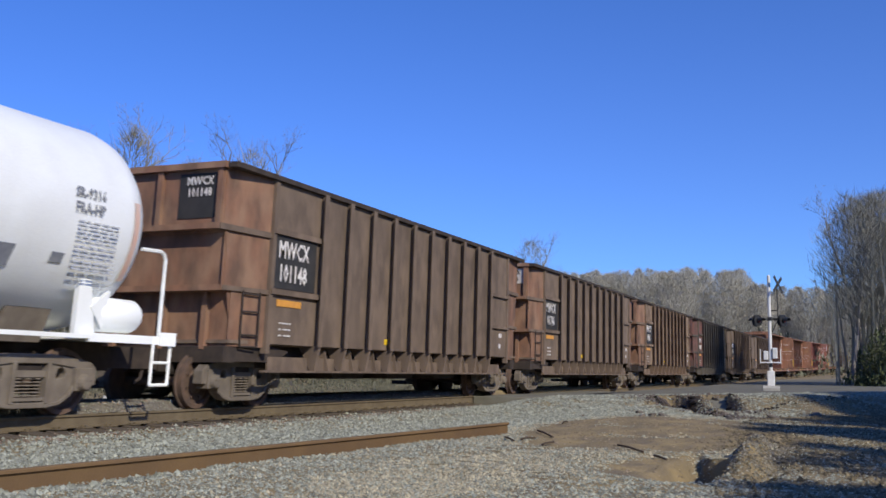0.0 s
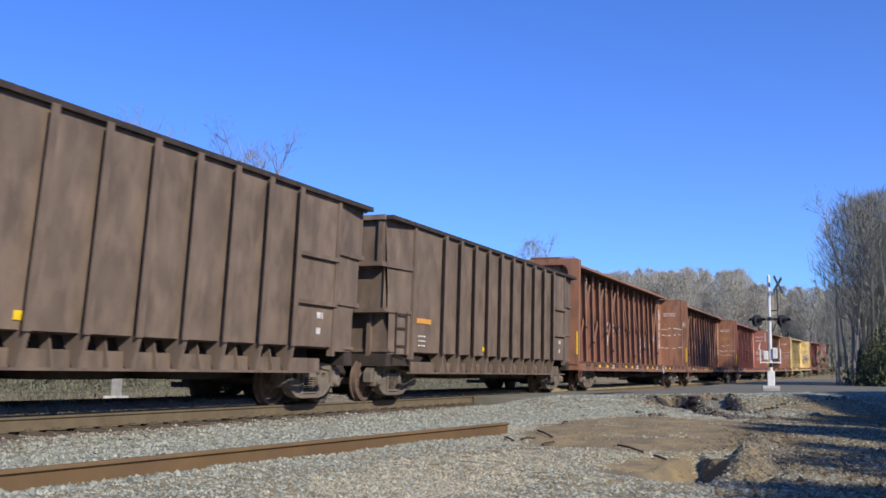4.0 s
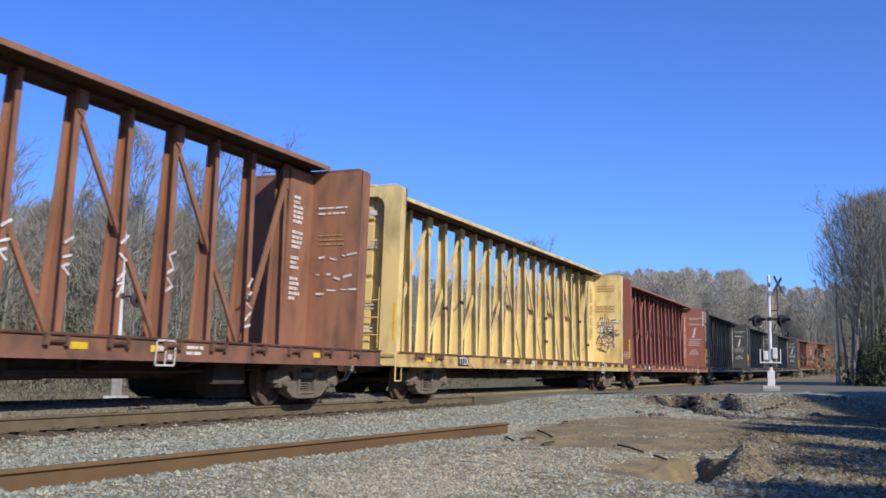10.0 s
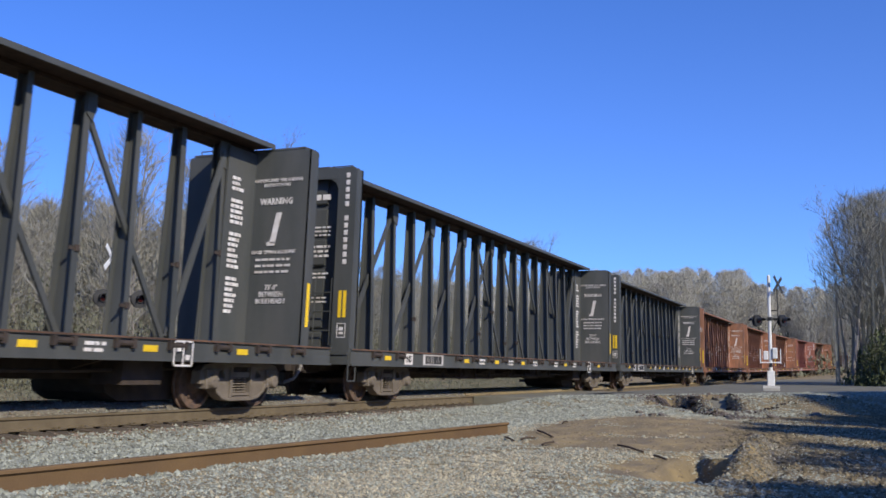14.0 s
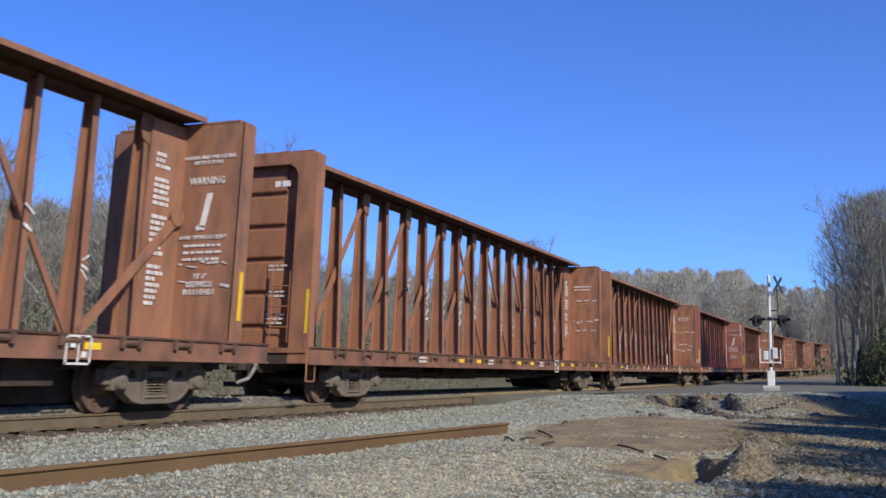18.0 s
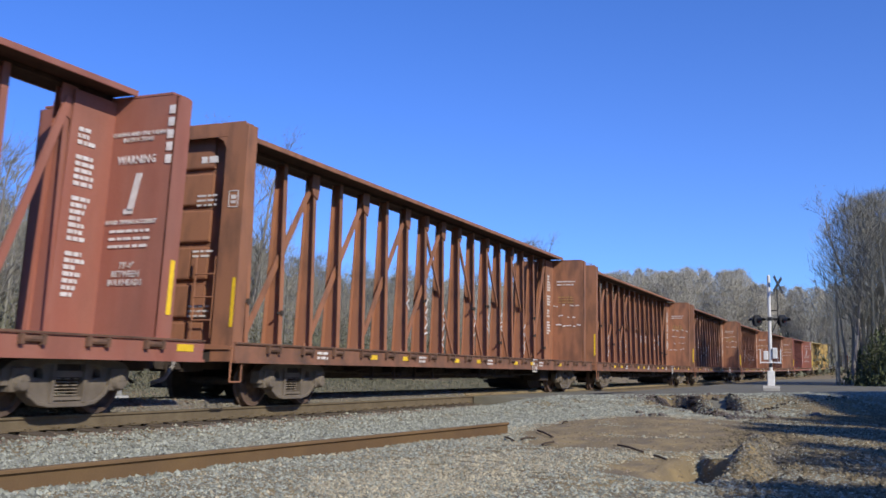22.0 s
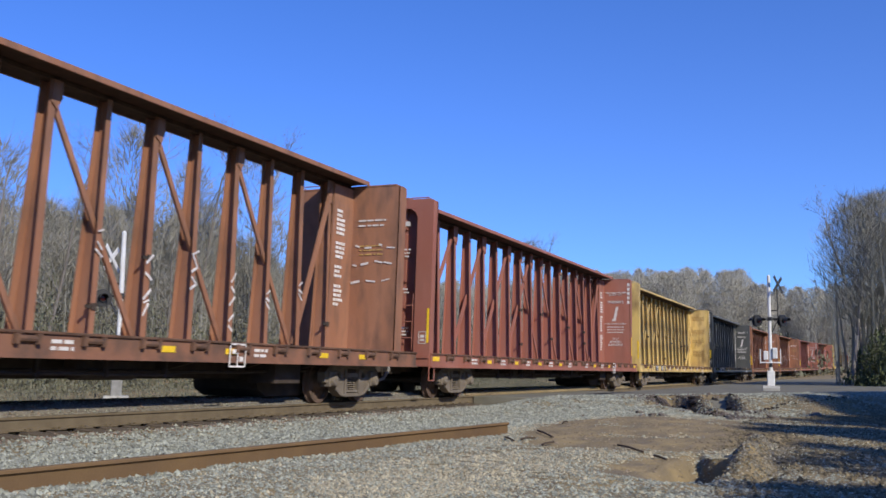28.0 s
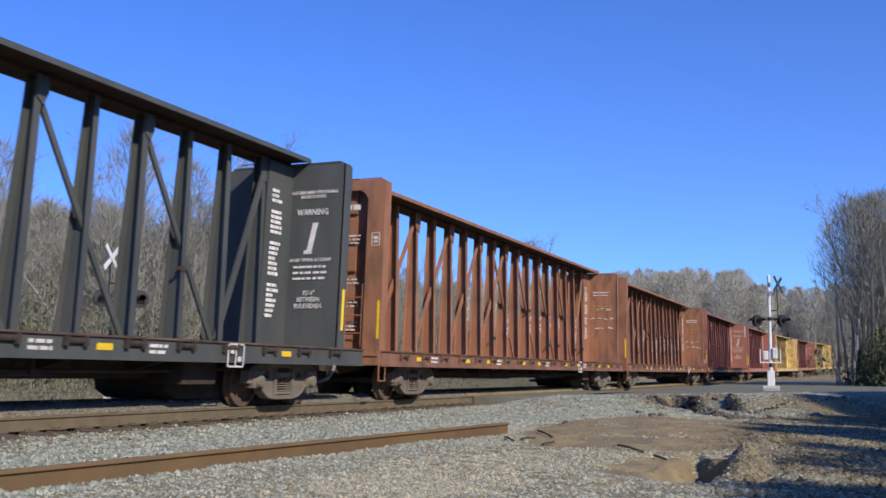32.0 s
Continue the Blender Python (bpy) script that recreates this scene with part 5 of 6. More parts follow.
def on_tears(rs):
    """Loose earth in and round the torn hollows of the bank."""
    ax, ay, bx, by = ((32.6, 5.7, 29.4, 4.3), (34.2, 4.8, 30.6, 3.4), (29.4, 4.4, 28.0, 3.2), (31.0, 6.2, 30.0, 5.4))[rs.randint(4)]
    u = rs.rand()
    x, y = ax + (bx - ax) * u + rs.normal(0, 0.3), ay + (by - ay) * u + rs.normal(0, 0.35)
    return x, y, ground_z(x, y)


def on_mound(rs):
    """Stones over the spoil beside the gully."""
    x, y = 12.6 + 4.4 * rs.rand(), 1.05 + 0.6 * rs.rand()
    return x, y, ground_z(x, y)


def on_fill(rs):
    """The dusty stone packed between the rails."""
    x, y = 4 + 23 * rs.rand() ** 1.2, TRACK_Y - 0.68 + 1.1 * rs.rand() ** 1.6
    return x, y, ground_z(x, y)


def on_far_bank(rs):
    x = 2 + 45 * rs.rand()
    return x, TRACK_Y + 1.35 + rs.rand() * 2.2, ground_z(x, TRACK_Y + 2.4)


pebbles("ballast", 52000, on_ballast, 0.012, 0.03, ROCK, 1, "grey crushed-stone ballast beside the track")
pebbles("gravel", 76000, on_front, 0.007, 0.018, ROCK, 2, "grey gravel scattered over the dirt")
pebbles("tan_gravel", 26000, on_tan, 0.007, 0.019, TANROCK, 3, "tan gravel and chips in the dirt")
# litter and soil whose dark colour also stands in for dappled tree shade
SHADE_LITTER = surface("shade_dark_litter_and_soil", (0.2, 0.16, 0.095), (0.12, 0.098, 0.06), 3, 0.95, vary=0.55, island=True, fine=40, bump=0.1)
pebbles("leaf_litter", 26000, on_shade_litter, 0.01, 0.03, SHADE_LITTER, 8, "leaf litter and soil on the near side, coloured dark to deepen the tree shade")
pebbles("clay_chips", 2600, on_clay, 0.006, 0.018, surface("clay_chips_and_clods", (0.3, 0.235, 0.155), (0.17, 0.13, 0.09), 7, 0.95, vary=0.5, island=True), 9, "clods and chips on the bare clay")
pebbles("bank_gravel", 24000, on_bank, 0.014, 0.032, ROCK, 6, "grey stones on the bank below the road")
pebbles("spoil_stones", 3200, on_mound, 0.009, 0.022, surface("mixed_spoil_stone", (0.25, 0.225, 0.17), (0.14, 0.122, 0.092), 7, 0.9, vary=0.5, island=True), 12, "stones and clods on the spoil beside the gully")
pebbles("bank_earth", 5000, on_tears, 0.016, 0.045, surface("dull_purple_brown_earth", (0.15, 0.12, 0.1), (0.085, 0.068, 0.058), 5, 0.95, vary=0.4, island=True), 11, "dull brown clods in the torn bank")
pebbles("fouled_ballast", 9000, on_bed, 0.014, 0.028, surface("fouled_brown_ballast", (0.19, 0.14, 0.1), (0.25, 0.19, 0.14), 7, 0.95, vary=0.4, island=True), 7, "brown fouled ballast round the rails")
pebbles("packed_ballast", 20000, on_fill, 0.01, 0.022, surface("dusty_grey_ballast", (0.24, 0.22, 0.18), (0.18, 0.165, 0.135), 7, 0.95, vary=0.35, island=True), 10, "dusty grey ballast packed between the rails")
pebbles("far_ballast", 5000, on_far_bank, 0.02, 0.04, ROCK, 5, "grey ballast beyond the track")

# broken concrete and clods along the washed-out bank below the road
rnd = random.Random(12)


def boulder(seed):
    r = random.Random(seed)
    s = Shape()
    k = 7
    pts = []
    for z, sc in ((-0.5, 0.9), (0.1, 1.0), (0.5, 0.7)):
        pts += [(sc * math.cos(2 * math.pi * i / k) * r.uniform(0.75, 1.2), sc * math.sin(2 * math.pi * i / k) * r.uniform(0.6, 1.0), z * r.uniform(0.8, 1.2)) for i in range(k)]
    return s.add(pts, [tuple(range(k - 1, -1, -1)), tuple(range(2 * k, 3 * k))] + [(q * k + i, q * k + (i + 1) % k, (q + 1) * k + (i + 1) % k, (q + 1) * k + i) for q in (0, 1) for i in range(k)])


SHADE_SLAB = surface("shade_dark_broken_asphalt", (0.035, 0.029, 0.026), (0.055, 0.044, 0.036), 4, 0.95, dirt=(0.13, 0.1, 0.07), fine=40, bump=0.6)
# clods along the torn edges of the washed-out bank; their dark colour stands in for shaded hollows
for x0, y0, x1, y1, n, big in ((31.2, 6.35, 30.5, 5.7, 7, 0.09), (32.6, 5.6, 31.3, 4.9, 15, 0.2), (31.0, 4.75, 29.0, 4.15, 10, 0.12), (29.0, 4.1, 28.4, 3.5, 9, 0.09), (34.2, 4.6, 32.7, 3.95, 13, 0.17), (31.6, 3.7, 30.2, 3.05, 9, 0.09), (30.4, 2.95, 31.9, 2.7, 8, 0.08), (31.9, 2.7, 33.9, 1.6, 13, 0.09), (34.6, 1.2, 36.0, 0.3, 8, 0.08), (19.6, 2.15, 20.2, 1.8, 7, 0.1), (17.2, 1.75, 18.4, 1.8, 5, 0.08)):
    along = math.atan2(y1 - y0, x1 - x0)
    for i in range(n):
        u = (i + rnd.uniform(-0.4, 0.4)) / max(1, n - 1)
        x, y, sc = x0 + (x1 - x0) * u + rnd.gauss(0, 0.16), y0 + (y1 - y0) * u + rnd.gauss(0, 0.08), big * rnd.uniform(0.4, 1.2)
        ob = part("rubble_lump", i % 5, lambda: boulder(80 + i % 5), SHADE_SLAB, None, "", None)
        ob.matrix_basis = Matrix.Translation((x, y, ground_z(x, y) + sc * 0.15)) @ Euler((rnd.uniform(-0.5, 0.5), rnd.uniform(-0.5, 0.3), along + rnd.uniform(-0.4, 0.4))).to_matrix().to_4x4() @ Matrix.Diagonal((sc * 1.5, sc * 0.8, sc * 0.5, 1))
        tagged(ob, "broken lump of asphalt and earth below the road edge, coloured dark for hollow shade", "rubble", "broken lumps below the road")
for i in range(16):
    x = rnd.uniform(23.5, 31)
    y = 5.4 - (x - 23.5) * 0.42 + rnd.uniform(-1.1, 1.1)
    sc = rnd.uniform(0.08, 0.24)
    ob = part("concrete_chunk", i % 6, lambda: boulder(50 + i % 6), CONCRETE, None, "", None)
    ob.matrix_basis = Matrix.Translation((x, y, ground_z(x, y) + sc * 0.1)) @ Euler((rnd.uniform(-0.4, 0.4), rnd.uniform(-0.4, 0.4), rnd.uniform(0, 6))).to_matrix().to_4x4() @ Matrix.Diagonal((sc, sc * 0.8, sc * 0.5, 1))
    tagged(ob, "broken chunk of dirty concrete on the bank", "rubble", "rubble below the road")

STICK = surface("dark_dead_stick", (0.07, 0.05, 0.035), None, 8, 0.9)
for x0, y0, x1, y1 in ((15.3, 3.5, 14.75, 3.0), (14.5, 2.8, 14.1, 2.55), (15.6, 4.9, 14.9, 4.9), (14.6, 4.3, 14.2, 4.35), (20.0, 5.6, 19.3, 5.5), (17.5, 6.6, 17.2, 6.3), (16.7, 5.2, 16.1, 4.75), (15.0, 5.2, 14.7, 4.95)):
    s = Shape().tube([(x0, y0, ground_z(x0, y0) + 0.04), ((x0 + x1) / 2, (y0 + y1) / 2 + 0.03, ground_z((x0 + x1) / 2, (y0 + y1) / 2) + 0.05), (x1, y1, ground_z(x1, y1) + 0.03)], 0.016)
    tagged(new("stick", s.mesh("stick", STICK)), "dark dead stick lying on the dirt", "stick", "sticks on the dirt")

# ================= crossing signals =================
FOOTING = surface("weathered_concrete_footing", (0.42, 0.41, 0.37), (0.33, 0.32, 0.29), 6, 0.9, dirt=(0.2, 0.18, 0.15))


def crossing_signal(at, label, buck_y, buck, lamps, blade=GALV, paint=GALV, base=GALV, buck_z=4.0):
    g = tagged(new("crossing_signal"), label, "crossing signal", "crossing signals")
    g.matrix_basis = at
    part("footing", "f", lambda: Shape().prism([(-0.34, -0.3), (-0.34, 0.1), (-0.26, 0.2), (0.26, 0.2), (0.34, 0.1), (0.34, -0.3)], -0.34, 0.34), FOOTING, g, "pale concrete footing", bevel=0.02)
    part("pedestal", "p", lambda: Shape().box(-0.15, 0.15, -0.15, 0.15, 0.18, 0.8), base, g, bevel=0.02)
    part("mast", "m", lambda: Shape().lathe([(0.2, 0.11), (0.5, 0.11), (0.52, 0.075), (4.75, 0.065), (4.8, 0.02)], "z", 14), paint, g, "white painted mast", smooth=True)
    part("bracket", buck_y, lambda: Shape().tube([(0, 0, 3.3), (0, buck_y, 3.3), (0, buck_y, 4.3)], 0.03).tube([(0, 0, 2.2), (0, buck_y, 2.9), (0, buck_y, 3.3)], 0.02), SIGBLACK, g)
    for a in (38, -38):
        part("crossbuck_blade", a, lambda: Shape().box(-0.05 - a * 0.0004, -0.03 - a * 0.0004, -0.52, 0.52, -0.07, 0.07), blade, g, "crossbuck blade", pose(0, buck_y, buck_z, 0, 0, buck) @ pose(0, 0, 0, a, 0, 0))
    part("cross_arm", "a", lambda: Shape().tube([(0, -0.56, 2.95), (0, 0.56, 2.95)], 0.03).box(-0.08, 0.08, -0.09, 0.09, 2.88, 3.03), SIGBLACK, g)
    for y in (-0.5, 0.5):
        for sx in (-1, 1):
            l = part("flashing_light", sx, lambda: Shape().lathe([(0.02 * sx, 0.06), (0.05 * sx, 0.1), (0.055 * sx, 0.25), (0.07 * sx, 0.25), (0.075 * sx, 0.11), (0.13 * sx, 0.105)], "x", 20), SIGBLACK, g, "round black light with backing disc", pose(0, y, 2.88, 0, 0, lamps))
            part("hood", sx, lambda: Shape().prism([(0.11 * math.cos(t), 0.11 * math.sin(t)) for t in [math.pi * k / 8 for k in range(9)]] + [(0.125 * math.cos(t), 0.125 * math.sin(t)) for t in [math.pi * k / 8 for k in range(8, -1, -1)]], 0.08 * sx, 0.34 * sx, "x"), SIGBLACK, l)
            part("lens", sx, lambda: Shape().lathe([(0.125 * sx, 0.1), (0.14 * sx, 0.07), (0.145 * sx, 0.01)], "x", 14), LENS, l)
    part("mechanism_box", "b", lambda: Shape().box(-0.15, 0.15, -0.28, -0.07, 1.3, 1.75), paint, g, "white gate mechanism case", bevel=0.03)
    part("junction_box", "j", lambda: Shape().box(-0.12, 0.12, 0.09, 0.28, 1.25, 1.62), paint, g, bevel=0.02)
    part("side_plate", "s", lambda: Shape().box(-0.1, 0.1, -0.42, 0.42, 1.13, 1.17), paint, g)
    for y in (-0.4, 0.4):
        part("support_arm", y, lambda: Shape().box(-0.018, 0.018, y - 0.018, y + 0.018, 1.1, 1.7), paint, g)
    for x in (-0.3, 0.3):
        part("counterweight", "c", lambda: Shape().box(-0.05, 0.05, -0.07, 0.07, 0.95, 1.12), SIGBLACK, g, "", pose(x, 0, 0), bevel=0.02)
    return g


crossing_signal(pose(44.0, 3.62, ground_z(44.0, 3.62) + 0.02, 0, 0, 4.5), "white crossing signal with dark lights beside the road", -0.33, 66, 52, surface("dull_back_of_sign", (0.03, 0.03, 0.033), (0.05, 0.05, 0.05), 8, 0.6), buck_z=4.38)
crossing_signal(pose(22.46, 19.14, ground_z(22.46, 19.14) + 0.3, 0, 0, 41), "white crossing signal with crossbuck beyond the track", 0.33, 64, 12, paint=surface("dull_grey_signal_paint", (0.68, 0.69, 0.69), (0.58, 0.58, 0.57), 6, 0.6, dirt=(0.4, 0.38, 0.34)), base=surface("grimy_grey_pedestal", (0.26, 0.26, 0.25), (0.19, 0.19, 0.18), 6, 0.8, dirt=(0.12, 0.11, 0.09)))

# ================= trees =================
def bare_tree(seed, height, spread=0.32, levels=4, twigs=1, lean=0.06):
    """Trunk and branches of a leafless tree: two point-and-face lists, for trunk and crown."""
    r = random.Random(seed)
    trunk, crown = Shape(), Shape()

    def limb(s, p, q, r0, r1, n):
        p, q = Vector(p), Vector(q)
        d = (q - p).normalized()
        a = d.orthogonal().normalized()
        b = d.cross(a)
        vs = [o + (a * math.cos(2 * math.pi * i / n) + b * math.sin(2 * math.pi * i / n)) * rr for o, rr in ((p, r0), (q, r1)) for i in range(n)]
        s.add(vs, [(i, (i + 1) % n, n + (i + 1) % n, n + i) for i in range(n)])

    def grow(p, d, ln, rad, lev):
        steps = 3 if lev < 2 else 2
        for k in range(steps):
            q = p + d * ln / steps
            r1 = rad * (0.8 if lev else 0.85)
            limb(crown, p, q, rad, r1, 4 if lev < 2 else 3)
            if lev < levels:
                for _ in range(2 if lev else 2):
                    out = Vector((r.gauss(0, 1), r.gauss(0, 1), r.gauss(0.15, 0.5))).normalized()
                    nd = (d * 0.75 + out * 0.75 + Vector((0, 0, 0.18))).normalized()
                    grow(q, nd, ln * r.uniform(0.42, 0.66), rad * 0.55, lev + 1)
            p, rad = q, r1
            d = (d + Vector((r.gauss(0, 0.14), r.gauss(0, 0.14), 0.04))).normalized()
        if lev >= levels - 1:
            for _ in range(3 * twigs):
                e = p + (d + Vector((r.gauss(0, 0.6), r.gauss(0, 0.6), r.gauss(0.1, 0.4)))).normalized() * ln * r.uniform(0.5, 1.2)
                o = Vector((r.gauss(0, 1), r.gauss(0, 1), r.gauss(0, 1))).normalized() * 0.011
                crown.add([p - o, p + o, e], [(0, 1, 2)])

    p, d, rad = Vector((0, 0, -0.3)), Vector((r.gauss(0, lean), r.gauss(0, lean), 1)).normalized(), height * 0.013
    segs = 8
    for k in range(segs):
        q = p + d * (height * 0.8 / segs)
        limb(trunk, p, q, rad, rad * 0.87, 7)
        if k >= 2:
            for _ in range(2):
                a = r.uniform(0, 2 * math.pi)
                nd = Vector((math.cos(a) * spread * 2, math.sin(a) * spread * 2, r.uniform(0.5, 1.0))).normalized()
                grow(q, nd, height * r.uniform(0.12, 0.22) * (1.15 - k / segs * 0.6), rad * 0.45, 2 if k < 5 else 2)
        p, rad = q, rad * 0.87
        d = (d + Vector((r.gauss(0, 0.05), r.gauss(0, 0.05), 0.05))).normalized()
    grow(p, d, height * 0.2, rad, 1)
    return trunk, crown


KINDS = [bare_tree(21 + k, h, sp, lv) for k, (h, sp, lv) in enumerate(((16, 0.3, 4), (19, 0.24, 4), (14, 0.36, 4), (17, 0.28, 4)))]
TRUNKS = [t.mesh("trunk", BARK, True) for t, c in KINDS]


def plain_mesh(name, v, f, material):
    me = bpy.data.meshes.new(name)
    me.from_pydata(v, [], f)
    me.materials.append(material)
    return me


CROWNS = [plain_mesh("crown", c.v, c.f, TWIG) for t, c in KINDS]


def plant(kind, x, y, scale, turn, label, group):
    t = tagged(new("tree"), label, "tree", group)
    t.matrix_basis = Matrix.Translation((x, y, ground_z(x, y))) @ Matrix.Rotation(turn, 4, "Z") @ Matrix.Diagonal((scale, scale, scale, 1))
    for nm, me in (("trunk", TRUNKS[kind]), ("crown", CROWNS[kind])):
        o = new(nm, me)
        o.parent = t
    return t


rnd = random.Random(77)
# the edge of the woods beyond the track
for i in range(46):
    x = -14 + i * 2.9 + rnd.uniform(-1.2, 1.2)
    y = 44 + rnd.uniform(-5, 7) + max(0.0, x - 50) * 0.35
    plant(rnd.randrange(4), x, y, rnd.uniform(0.5, 0.7), rnd.uniform(0, 6.3), "leafless grey-brown tree at the edge of the woods", "trees along the edge of the woods")
# taller ones that stand over the rest
for x, y, sc in ((54.4, 46, 0.85), (61.2, 46, 0.9), (69.0, 46, 1.0), (144, 46, 1.02)):
    plant(1, x, y, sc, x, "tall leafless tree standing above the woods", "trees along the edge of the woods")
# the group by the road
for x, y, sc, k in ((66, 0.7, 0.56, 1), (74, 0.2, 0.7, 3), (69, -2.2, 0.7, 2), (82, -0.8, 0.75, 0)):
    plant(k, x, y, sc, x * 1.7, "tall leafless tree in a group beside the road", "trees beside the road")
# trees on the viewer's side, whose shade falls on the dirt
for x, y, sc, k in ((20, -8.5, 0.4, 0), (25, -9.5, 0.4, 1), (5.5, -8, 0.32, 2), (28, -10, 0.42, 3)):
    plant(k, x, y, sc, x * 2.1, "leafless tree on the near side of the track", "trees on the near side")


def woods(name, spots, label, material=TWIG):
    """Many far trees as one mesh."""
    vs, fs, off = [], [], 0
    for kind, x, y, sc, turn in spots:
        t, c = KINDS[kind]
        v = np.array(t.v + c.v)
        k = len(t.v)
        ca, sa = math.cos(turn), math.sin(turn)
        w = np.stack([(v[:, 0] * ca - v[:, 1] * sa) * sc + x, (v[:, 0] * sa + v[:, 1] * ca) * sc + y, v[:, 2] * sc + ground_z(x, y)], 1)
        vs.append(w)
        fs += [tuple(i + off for i in f) for f in t.f] + [tuple(i + off + k for i in f) for f in c.f]
        off += len(v)
    me = plain_mesh(name, np.concatenate(vs).tolist(), fs, material)
    return tagged(new(name, me), label, "woods", kind="stuff")


spots = []
for i in range(70):
    x = rnd.uniform(-25, 150)
    spots.append((rnd.randrange(4), x, rnd.uniform(52, 74) if x < 60 else rnd.uniform(64, 95), rnd.uniform(0.55, 0.75), rnd.uniform(0, 6.3)))
for i in range(75):
    x = rnd.uniform(150, 330)
    y = rnd.uniform(10, 110) if x > 235 else rnd.uniform(60, 100)
    spots.append((rnd.randrange(4), x, y, rnd.uniform(0.7, 0.98), rnd.uniform(0, 6.3)))
for i in range(40):
    spots.append((rnd.randrange(4), rnd.uniform(215, 330), rnd.uniform(-60, 12), rnd.uniform(0.75, 1.1), rnd.uniform(0, 6.3)))
woods("far_woods", spots, "bare grey-brown winter woods behind the line")


def bush_cloud(name, spots, material, blade, label, category, leaves=160):
    """Shrubs of many small upright blades and twigs, as one mesh."""
    r = np.random.RandomState(9)
    vs = []
    for x, y, w, h in spots:
        n = int(leaves * (0.6 + 0.8 * r.rand()))
        c = r.normal(0, 0.42, (n, 3)) * np.array([w, w, 0]) + np.array([x, y, 0])
        c[:, 2] = ground_z(x, y) + np.abs(r.rand(n)) ** 1.1 * h * (1 - np.minimum(0.8, ((c[:, 0] - x) ** 2 + (c[:, 1] - y) ** 2) / (w * w)))
        d = r.normal(0, 1, (n, 3)) * np.array([0.5, 0.5, 1.0]) * blade
        o = r.normal(0, 1, (n, 3)) * blade * 0.25
        vs.append(np.stack([c - o, c + o, c + d], 1).reshape(-1, 3))
    v = np.concatenate(vs)
    me = bpy.data.meshes.new(name)
    k = len(v)
    me.vertices.add(k), me.loops.add(k), me.polygons.add(k // 3)
    me.vertices.foreach_set("co", v.reshape(-1)), me.loops.foreach_set("vertex_index", np.arange(k, dtype=np.int32))
    me.polygons.foreach_set("loop_start", np.arange(0, k, 3, dtype=np.int32))
    me.update(calc_edges=True)
    me.materials.append(material)
    return tagged(new(name, me), label, category, kind="stuff")


bush_cloud("brush", [(rnd.uniform(-20, 170), rnd.uniform(30, 60), rnd.uniform(1.2, 3.0), rnd.uniform(1.6, 6.0)) for _ in range(520)], BRUSH, 0.14, "tangled dry brush and saplings under the woods", "brush", 640)
bush_cloud("far_brush", [(rnd.uniform(140, 330), rnd.uniform(-45, 95) if rnd.random() < 0.6 else rnd.uniform(34, 80), rnd.uniform(3, 6), rnd.uniform(3, 9)) for _ in range(300)], BRUSH, 0.55, "dense far undergrowth at the foot of the hill", "brush", 200)
bush_cloud("dry_grass", [(rnd.uniform(-5, 90), rnd.uniform(TRACK_Y + 4, 32), rnd.uniform(0.8, 2), rnd.uniform(0.15, 0.6)) for _ in range(800)], GRASS, 0.075, "dead winter grass and weeds beyond the track", "grass", 150)
bush_cloud("evergreen_bush", [(64, -0.75, 1.5, 3.2), (66, -1.6, 2.0, 4.2), (62.5, -2.0, 1.8, 3.0), (69, -0.1, 1.4, 2.4), (72, -1.5, 2.5, 3.6)], NEEDLE, 0.16, "dark green evergreen bushes beneath the bare trees", "bush", 2600)


def canopy(name, spots, label, seed, per=700, width=0.03, material=None, stroke=(0.05, 0.13), base=0.2):
    """Crowns of fine bare twigs, and pale stems below them, as one mesh."""
    r = np.random.RandomState(seed)
    out = []
    for x, y, h in spots:
        z0 = ground_z(x, y)
        n = int(per * r.uniform(0.7, 1.3))
        a, rad = r.uniform(0, 2 * np.pi, n), np.sqrt(r.rand(n))
        t = r.rand(n) ** 0.85
        prof = np.sin(np.pi * np.clip(0.12 + 0.88 * t, 0, 1)) ** 0.7 * h * 0.2
        p = np.stack([x + np.cos(a) * rad * prof, y + np.sin(a) * rad * prof, z0 + h * (base + (1 - base) * t)], 1)
        d = np.stack([np.cos(a) * 0.55, np.sin(a) * 0.55, 0.9 + 0 * a], 1) + r.normal(0, 0.35, (n, 3))
        d *= (h * r.uniform(*stroke, n))[:, None]
        o = r.normal(0, 1, (n, 3)) * width
        out.append(np.stack([p - o, p + o, p + d], 1).reshape(-1, 3))
        m = 4
        sx, sy = x + r.normal(0, h * 0.07, m), y + r.normal(0, h * 0.07, m)
        w = h * 0.006 * r.uniform(0.6, 1.4, m)
        for i in range(m):
            for ux, uy in ((1, 0), (0, 1)):
                b0 = np.array([sx[i], sy[i], z0 - 0.2])
                top = np.array([sx[i] + r.normal(0, 0.6), sy[i] + r.normal(0, 0.6), z0 + h * r.uniform(0.6, 0.9)])
                k = np.array([ux, uy, 0]) * w[i]
                out.append(np.stack([b0 - k, b0 + k, top]))
    v = np.concatenate(out)
    me = bpy.data.meshes.new(name)
    k = len(v)
    me.vertices.add(k), me.loops.add(k), me.polygons.add(k // 3)
    me.vertices.foreach_set("co", v.reshape(-1)), me.loops.foreach_set("vertex_index", np.arange(k, dtype=np.int32))
    me.polygons.foreach_set("loop_start", np.arange(0, k, 3, dtype=np.int32))
    me.update(calc_edges=True)
    me.materials.append(material or THICKET)
    return tagged(new(name, me), label, "woods", kind="stuff")


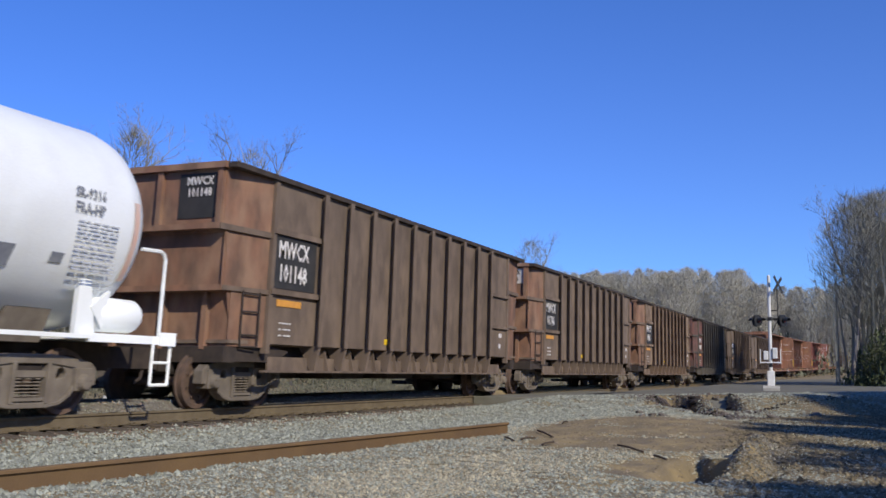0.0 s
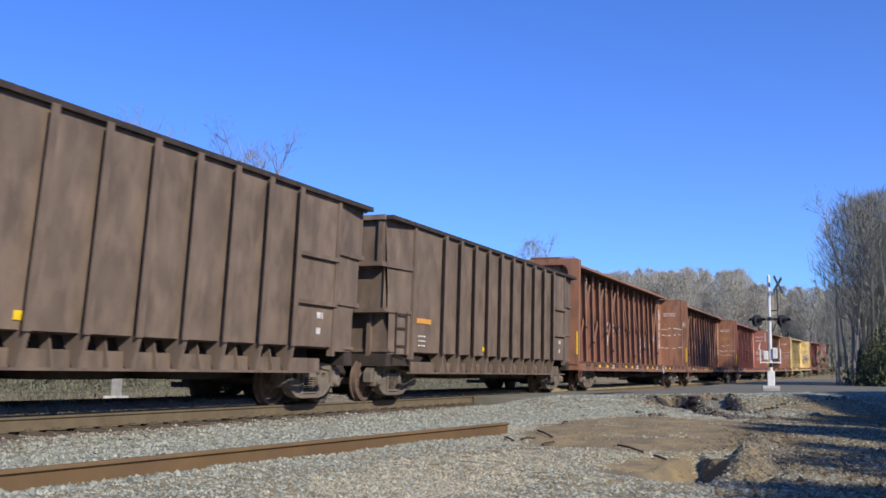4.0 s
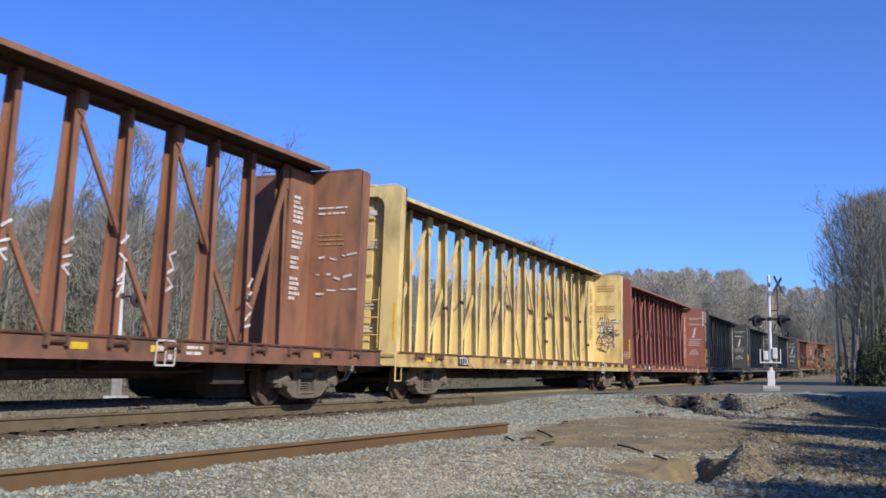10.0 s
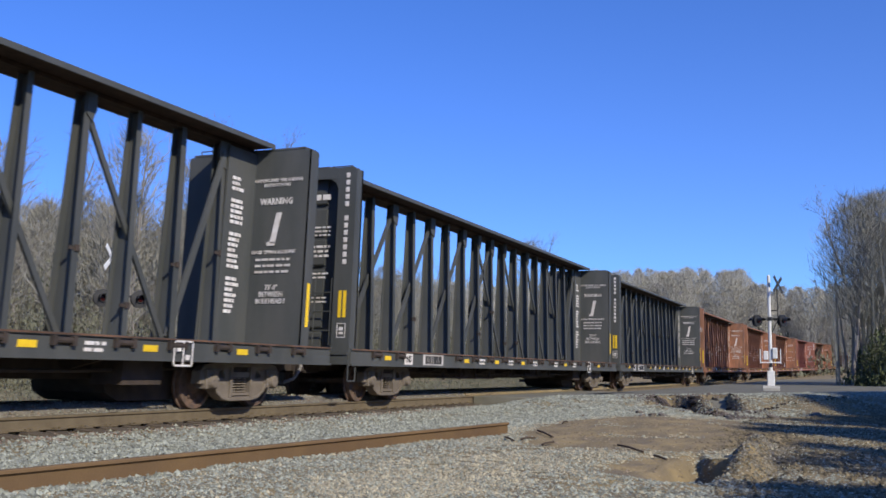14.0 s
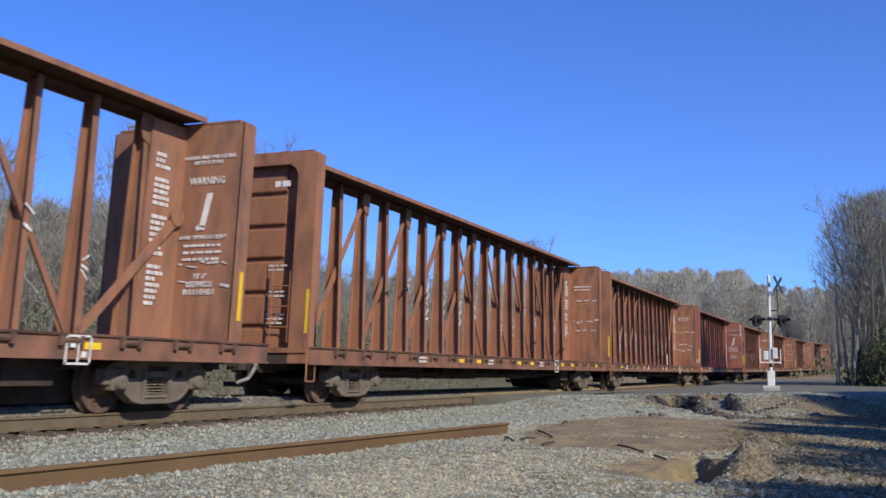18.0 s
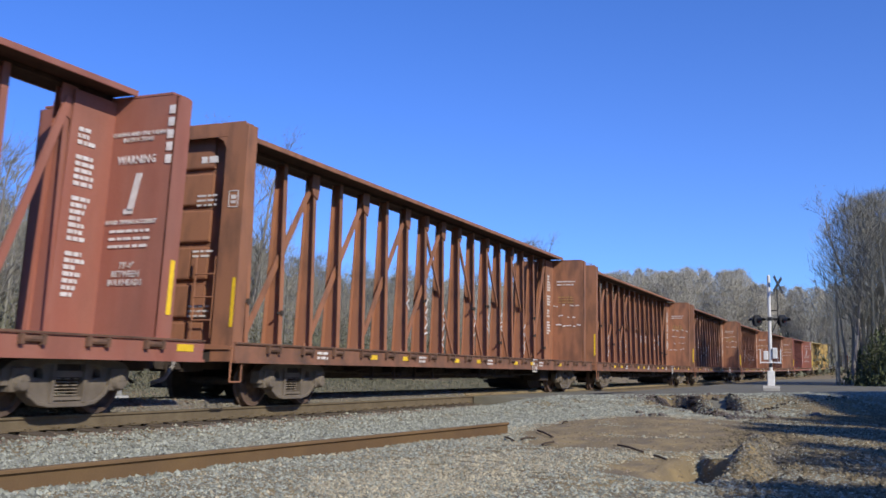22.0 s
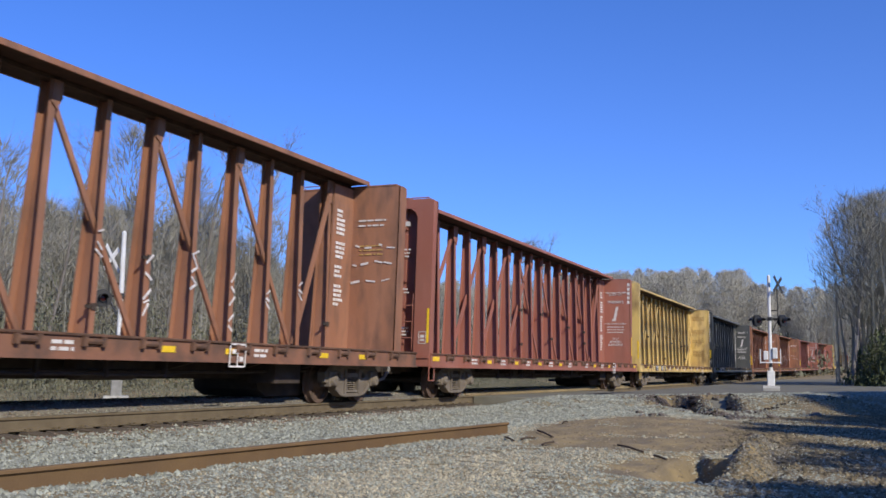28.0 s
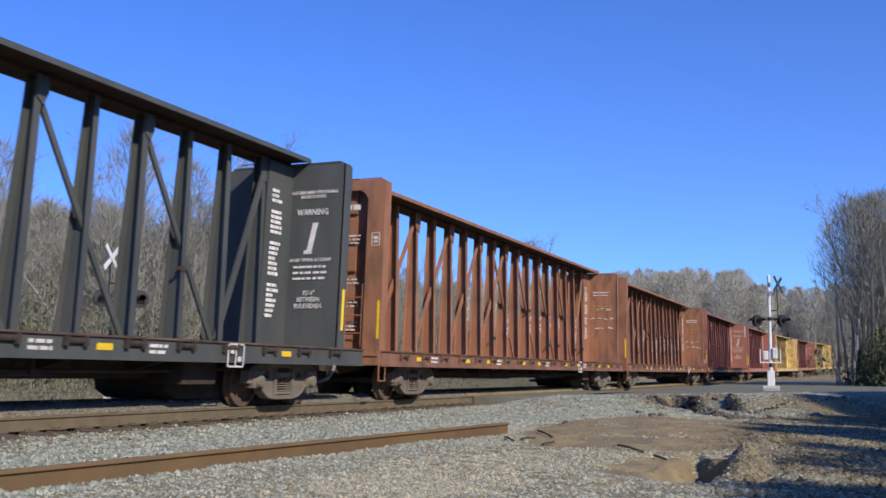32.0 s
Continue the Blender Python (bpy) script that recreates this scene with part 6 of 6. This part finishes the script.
ROADSIDE = surface("olive_grey_twigs", (0.235, 0.228, 0.195), (0.19, 0.187, 0.15), 0.2, 0.95, vary=0.3, island=True, bump=0)
# far twigs: distance haze is put into this paler colour
HILLSIDE = surface("haze_pale_hillside_twigs", (0.45, 0.425, 0.36), (0.37, 0.35, 0.285), 0.12, 0.95, vary=0.3, island=True, bump=0)
THICKET = surface("grey_winter_thicket", (0.28, 0.268, 0.225), (0.22, 0.213, 0.172), 0.12, 0.95, vary=0.22, island=True, bump=0)
canopy("winter_woods", [(x, rnd.uniform(45, 70) if x < 75 else rnd.uniform(56, 95), rnd.uniform(9.5, 14.0) if x < 100 else rnd.uniform(9.5, 13.5)) for x in [rnd.uniform(-30, 150) for _ in range(430)]], "dense bare winter woods beyond the track", 1, 2000, 0.013, None, (0.035, 0.1))
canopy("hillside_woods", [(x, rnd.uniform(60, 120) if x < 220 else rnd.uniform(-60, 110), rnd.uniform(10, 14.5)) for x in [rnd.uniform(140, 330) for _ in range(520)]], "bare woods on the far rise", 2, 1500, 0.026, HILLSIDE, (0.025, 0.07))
canopy("roadside_thicket", [(rnd.uniform(63, 80), rnd.uniform(-9, -0.3), rnd.uniform(9, 12.3)) for _ in range(26)] + [(rnd.uniform(65, 71), rnd.uniform(-1.6, 0.9), rnd.uniform(10, 12.6)) for _ in range(10)], "tangle of bare twigs among the roadside trees", 3, 2600, 0.009, ROADSIDE, (0.02, 0.06), 0.34)
canopy("near_thicket", [(rnd.uniform(17.5, 38.5), rnd.uniform(-8.5, -5.5), rnd.uniform(5.6, 7.2)) for _ in range(38)] + [(rnd.uniform(24, 36), rnd.uniform(-7.5, -5.5), rnd.uniform(5.4, 6.6)) for _ in range(16)], "bare thicket on the near side of the track", 4, 3000, 0.017)
canopy("near_saplings", [(rnd.uniform(2.2, 7.0), rnd.uniform(-7.5, -5.5), rnd.uniform(5.4, 6.7)) for _ in range(14)]
       + [(rnd.uniform(7.6, 13.6), rnd.uniform(-7.5, -6), rnd.uniform(5.4, 6.7)) for _ in range(12)], "thin bare saplings on the near side of the track", 5, 1300, 0.016)
# the skyline of the far rise


def rise_tree():
    x, y = rnd.uniform(198, 226), rnd.uniform(-2, 62)
    top = (16.8 + 4.0 * smooth(17, 25, y)) * x / 200 + 1.2 * lump(x, y, 0.16, 40)
    return x, y, max(6.0, top - ground_z(x, y) + rnd.uniform(-0.9, 0.5))


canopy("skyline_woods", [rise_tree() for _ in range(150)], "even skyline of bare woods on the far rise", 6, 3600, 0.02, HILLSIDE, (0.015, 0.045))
canopy("tall_crowns", [(54.4, 46, 16.5), (61.2, 46, 15.5), (69, 46, 18.2), (144, 46, 19.4)], "fine twigs of the tall trees above the woods", 8, 1900, 0.016, None, (0.03, 0.08))

motions()
